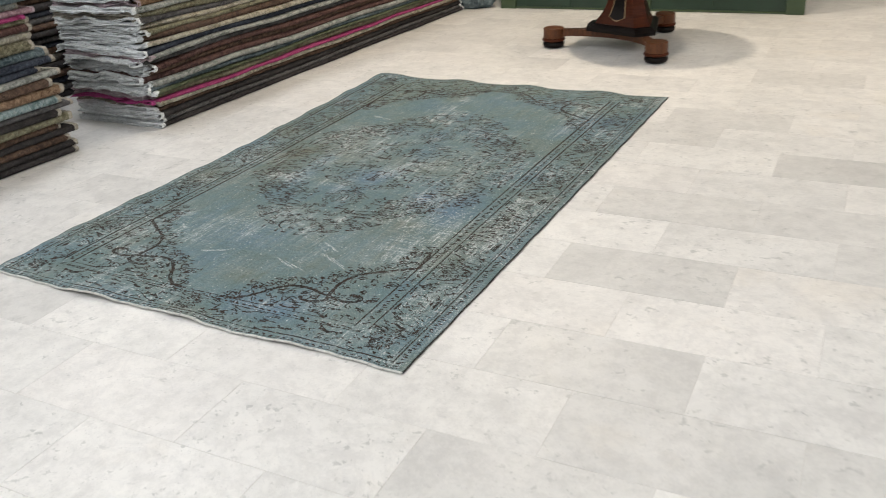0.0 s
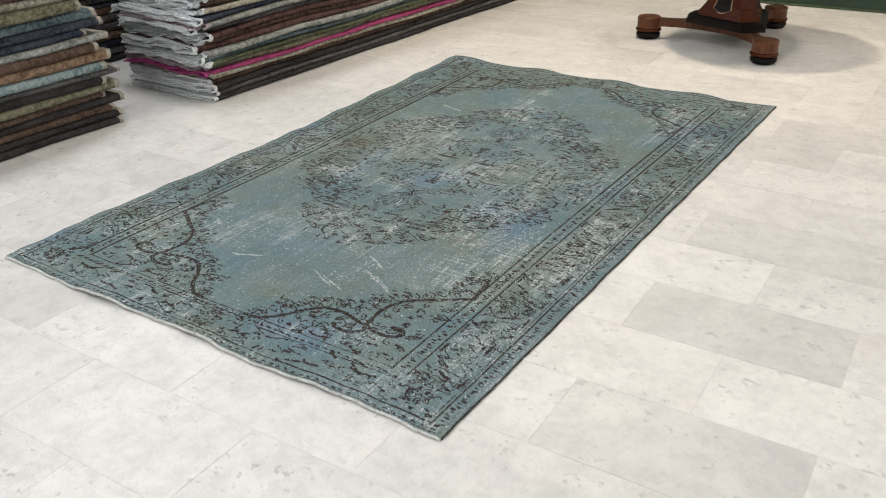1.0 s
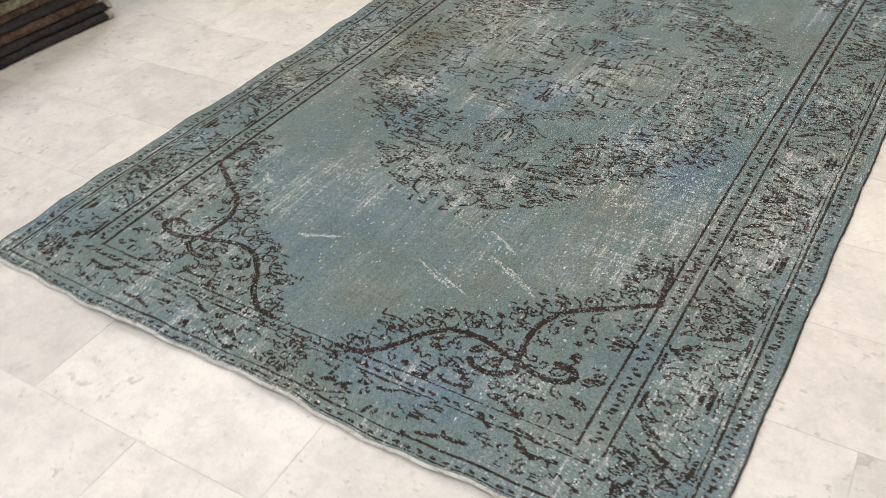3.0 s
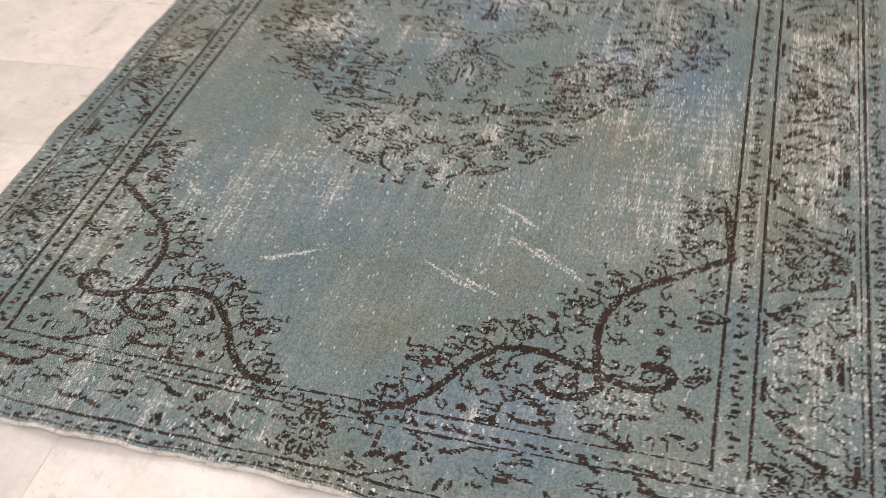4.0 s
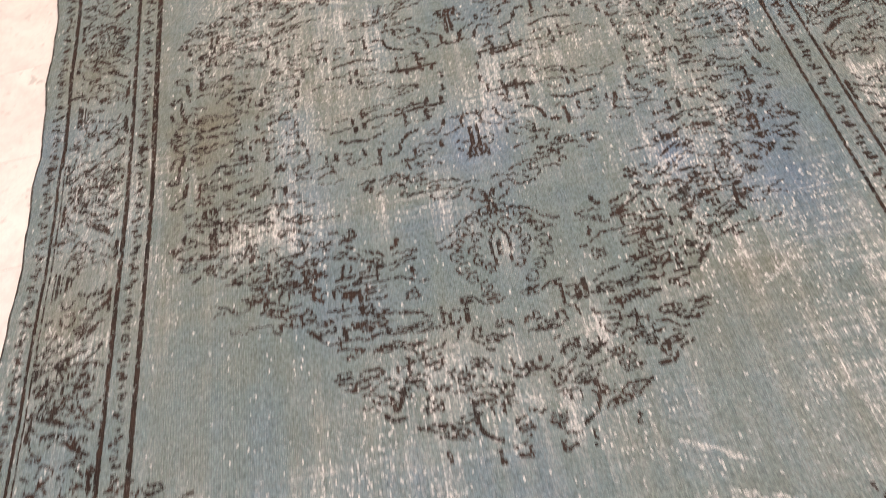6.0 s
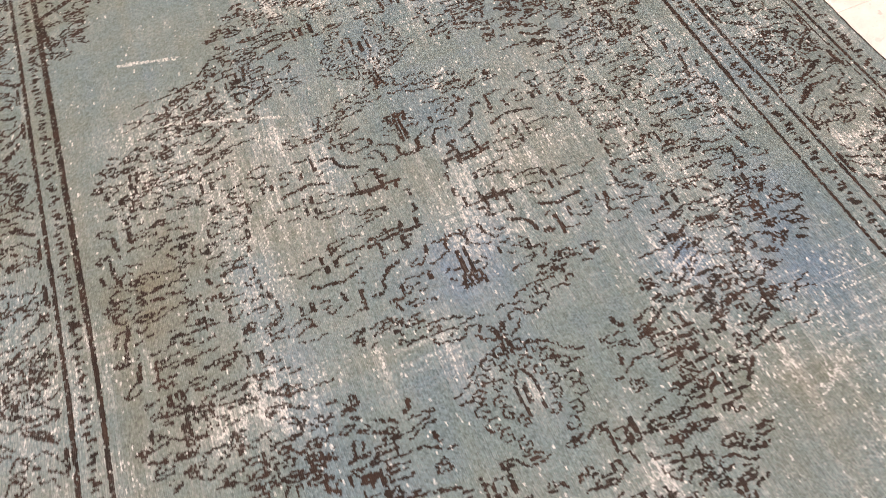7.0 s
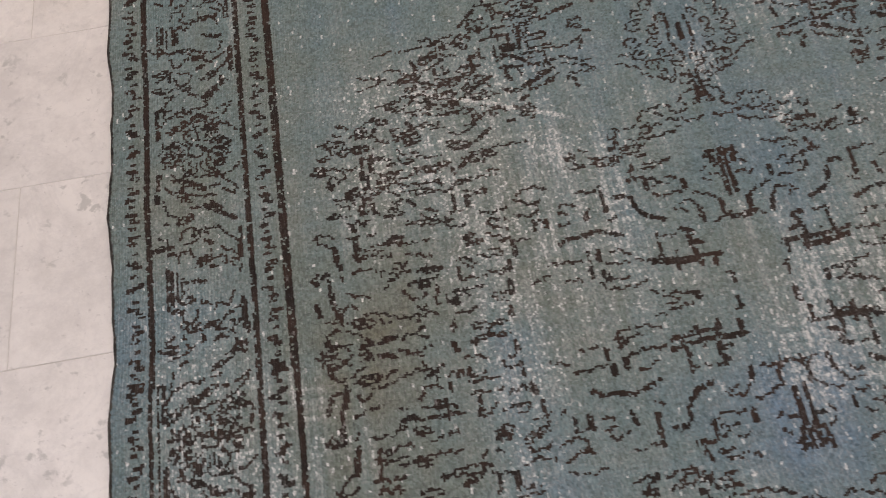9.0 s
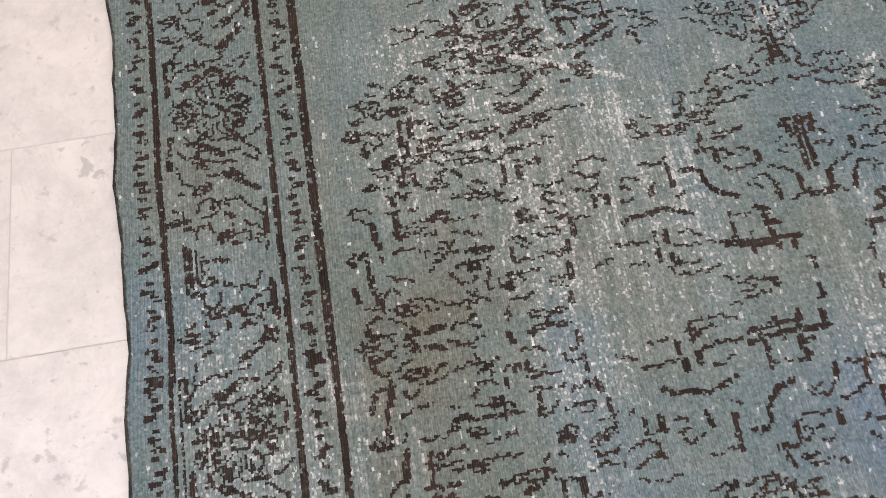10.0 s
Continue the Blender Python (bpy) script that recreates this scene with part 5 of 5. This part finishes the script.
# ---- pedestal table ----
def pedestal_table():
    tx, ty = 1.26, 4.06
    table = tagged(empty("pedestal_table", (tx, ty, 0)), "polished walnut pedestal table with tripod platform and black bun feet", "table")
    feet = [(0.76 - tx, 3.94 - ty), (1.545 - tx, 3.68 - ty), (1.375 - tx, 4.58 - ty)]
    # concave three-cornered platform
    outline = []
    for n in range(3):
        a, b = Vector(feet[n]), Vector(feet[(n + 1) % 3])
        mid = (a + b) / 2
        for s in np.linspace(0.06, 0.94, 13):
            p = a.lerp(b, s)
            outline.append(p + (Vector((0, 0)) - mid) * (0.42 * (1 - (2 * s - 1) ** 2)) * 1.15 - mid.normalized() * -0.045 * (2 * s - 1) ** 4)
    loops = [[(p.x * g, p.y * g, h) for p in outline] for g, h in ((0.985, 0.078), (1.0, 0.081), (1.0, 0.121), (0.985, 0.126))]
    part("platform", prism(loops), WALNUT, table, "walnut veneered concave platform")
    for fx, fy in feet:
        lobe = part("corner_block", turned([(0.055, 0.064), (0.072, 0.069), (0.072, 0.130), (0.067, 0.135), (0.0005, 0.136)], 28, (fx, fy)), WALNUT, table, smooth=False)
        part("foot_ring", turned([(0.060, 0.045), (0.077, 0.049), (0.080, 0.057), (0.075, 0.066), (0.055, 0.069)], 28, (fx, fy)), MAHOGANY, lobe, "carved dark ring", smooth=True)
        part("bun_foot", turned([(0.045, 0.0), (0.064, 0.006), (0.074, 0.020), (0.074, 0.034), (0.064, 0.045), (0.05, 0.049)], 28, (fx, fy)), EBONY, lobe, "black bun foot", smooth=True)

    def tri(size, cut, h):
        """A three-sided section with cut corners, its faces along the platform's sides."""
        pts = []
        for n in range(3):
            d = Vector(feet[n]).normalized()
            side = Vector((-d.y, d.x))
            pts += [(*(d * size - side * cut), h), (*(d * size + side * cut), h)]
        return pts

    part("plinth", prism([tri(0.285, 0.072, 0.126), tri(0.285, 0.072, 0.147), tri(0.255, 0.066, 0.168), tri(0.235, 0.060, 0.174)]), EBONY, table, "black moulded plinth")
    rise = [(0.226, 0.056, 0.174), (0.205, 0.052, 0.20), (0.178, 0.047, 0.24), (0.152, 0.042, 0.30), (0.134, 0.038, 0.37), (0.122, 0.035, 0.46), (0.115, 0.034, 0.60), (0.13, 0.038, 0.66), (0.17, 0.045, 0.70)]
    column = part("column", prism([tri(*row) for row in rise]), MAHOGANY, table, "three-sided tapering mahogany column")
    # shield-shaped inlays on the three faces
    for n in range(3):
        a, b = Vector(feet[n]).normalized(), Vector(feet[(n + 1) % 3]).normalized()
        out, along = (a + b).normalized(), (b - a).normalized()

        def face(s, h, lift):
            size = np.interp(h, [r[2] for r in rise], [r[0] for r in rise])
            cut = np.interp(h, [r[2] for r in rise], [r[1] for r in rise])
            base = ((a + b) / 2).length * size + cut * abs(Vector((-a.y, a.x)).dot(out))
            p = out * (base + lift) + along * s
            return (p.x, p.y, h)

        for name, grow, lift, material, label in (("stringing", 0.006, 0.0012, STRING, "pale boxwood outline"), ("inlay", 0.0, 0.0028, EBONY, "black shield inlay")):
            bm = bmesh.new()
            heights = [0.205, 0.211, 0.223, 0.245, 0.29, 0.34, 0.40, 0.48, 0.56]
            widths = [0.010, 0.030, 0.060, 0.054, 0.045, 0.039, 0.035, 0.031, 0.029]
            rows = [[bm.verts.new(face(sgn * (w + grow), h - (grow if i == 0 else 0), lift)) for sgn in (-1, 1)] for i, (h, w) in enumerate(zip(heights, widths))]
            for low, high in zip(rows, rows[1:]):
                bm.faces.new((low[0], low[1], high[1], high[0]))
            part(name, bm, material, column, label)
    part("collar", turned([(0.10, 0.685), (0.15, 0.70), (0.16, 0.715), (0.30, 0.722)], 32), MAHOGANY, table, smooth=True)
    part("tabletop", turned([(0.40, 0.715), (0.455, 0.722), (0.465, 0.735), (0.46, 0.748), (0.45, 0.752)], 64), WALNUT, table, "round walnut tabletop")
    return table


pedestal_table()


# ---- green cabinet and bundle at the far end ----
def green_cabinet():
    cab = tagged(empty("green_cabinet", (-0.2, 5.215, 0), 3.0), "low green painted wooden cabinet with panelled front", "cabinet")
    width, deep, high = 2.445, 0.55, 0.95
    part("carcass", box(0.02, width - 0.02, 0.03, deep, 0.012, high - 0.03), GREEN_DARK, cab)
    for x, w in ((0.0, 0.135), (1.19, 0.095), (width - 0.135, 0.135)):
        part("stile", box(x, x + w, 0.0, 0.034, 0.0, high - 0.03, 0.003), GREEN_LIGHT, cab, "lighter green upright")
    part("bottom_rail", box(0.135, 1.19, 0.012, 0.03, 0.004, 0.018, 0.002), GREEN_LIGHT, cab)
    part("bottom_rail", box(1.285, width - 0.135, 0.012, 0.03, 0.004, 0.018, 0.002), GREEN_LIGHT, cab)
    part("top_rail", box(0.135, 1.19, 0.004, 0.03, high - 0.13, high - 0.03, 0.003), GREEN_LIGHT, cab)
    part("top_rail", box(1.285, width - 0.135, 0.004, 0.03, high - 0.13, high - 0.03, 0.003), GREEN_LIGHT, cab)
    for x0, x1 in ((0.135, 0.617), (0.621, 1.19), (1.285, 1.772), (1.776, width - 0.135)):
        part("panel", box(x0 + 0.002, x1 - 0.002, 0.018, 0.03, 0.019, high - 0.131, 0.002), GREEN_DARK, cab, "dark green recessed panel")
    part("top", box(-0.02, width + 0.02, -0.02, deep + 0.01, high - 0.03, high, 0.005), GREEN_LIGHT, cab)
    return cab


green_cabinet()

bundle = tagged(empty("textile_bundle", (-0.46, 5.25, 0)), "crumpled dark blue-grey textile bundle lying on floor", "textile")
bm = bmesh.new()
bmesh.ops.create_icosphere(bm, subdivisions=4, radius=1)
for v in bm.verts:
    k = 1 + 0.30 * noise.noise(v.co * 2.2) + 0.12 * noise.noise(v.co * 6)
    v.co = Vector((v.co.x * 0.17 * k, v.co.y * 0.14 * k, max(0.0, 0.05 + v.co.z * 0.085 * k)))
part("cloth", bm, WOVEN["slate"], bundle, smooth=True)

# ---- marble tiles ----
TILE_L, TILE_W, TILE_TURN = 0.592, 0.296, 1.2
GAP = 0.0007


def tile_mesh(name, length, width):
    """A slab with a softened upper edge."""
    bm = bmesh.new()
    a, b, e = length / 2 - GAP, width / 2 - GAP, 0.0007
    loops = [[bm.verts.new((sx * (a - i), sy * (b - i), h)) for sx, sy in ((-1, -1), (1, -1), (1, 1), (-1, 1))] for i, h in ((0, -0.012), (0, -e), (e, 0.0))]
    for low, high in zip(loops, loops[1:]):
        for k in range(4):
            bm.faces.new((low[k], low[(k + 1) % 4], high[(k + 1) % 4], high[k]))
    bm.faces.new(loops[-1])
    return mesh_of(name, bm, MARBLE)


tile_data = tile_mesh("tile", TILE_L, TILE_W)
origin = Matrix.Translation((2.24, 0.402, 0)) @ Matrix.Rotation(radians(TILE_TURN), 4, "Z")
# slabs that stand out by (row, column): 0 grey, 1 white
SLAB_TONES = {
    (5, 0): 0.0, (6, -1): 0.08, (3, -1): 0.12, (1, -1): 0.04, (-1, -1): 0.10, (-2, 1): 0.02, (1, 1): 0.10, (3, 1): 0.3, (0, -1): 1.0, (4, -1): 1.0, (0, 0): 0.95,
    (1, 0): 0.9, (0, 1): 0.7, (-1, 0): 0.45, (-2, 0): 0.12, (-2, -1): 0.2, (-3, -3): 1.0, (-3, -2): 0.25, (-2, -3): 0.7, (-2, -2): 0.85, (-4, -3): 0.5, (-3, -1): 0.15,
}
spare_v, spare_f = [], []
r = random.Random(21)
for row in range(-17, 24):
    for col in range(-9, 8):
        p = origin @ Vector(((col + 0.5 + 0.5 * (row % 2)) * TILE_L, (row + 0.5) * TILE_W, 0))
        if not (X0 + 0.25 < p.x < X1 - 0.25 and Y0 + 0.1 < p.y < Y1 - 0.1):
            continue
        m = Matrix.Translation((p.x, p.y, r.uniform(-0.0006, 0.0))) @ Matrix.Rotation(radians(TILE_TURN + r.uniform(-0.06, 0.06)), 4, "Z")
        if -1.6 < p.x < 4.2 and -1.5 < p.y < 5.4 and not (0.35 < p.x < 1.45 and 0.3 < p.y < 2.6):
            tile = new("tile", tile_data)
            tile.matrix_world = m
            tile.color = (SLAB_TONES.get((row, col), r.choice((0.22, 0.4, 0.55, 0.7, 0.8))), 0, 0, 1)
            tile.parent = floor
        else:
            base = len(spare_v)
            spare_v += [tuple(m @ v.co) for v in tile_data.vertices]
            spare_f += [tuple(base + i for i in f.vertices) for f in tile_data.polygons]
me = bpy.data.meshes.new("tile_field")
me.from_pydata(spare_v, [], spare_f)
me.materials.append(MARBLE)
rest = tagged(new("tile_field", me), kind="stuff")
rest.color = (0, 0, 1, 1)
rest.parent = floor
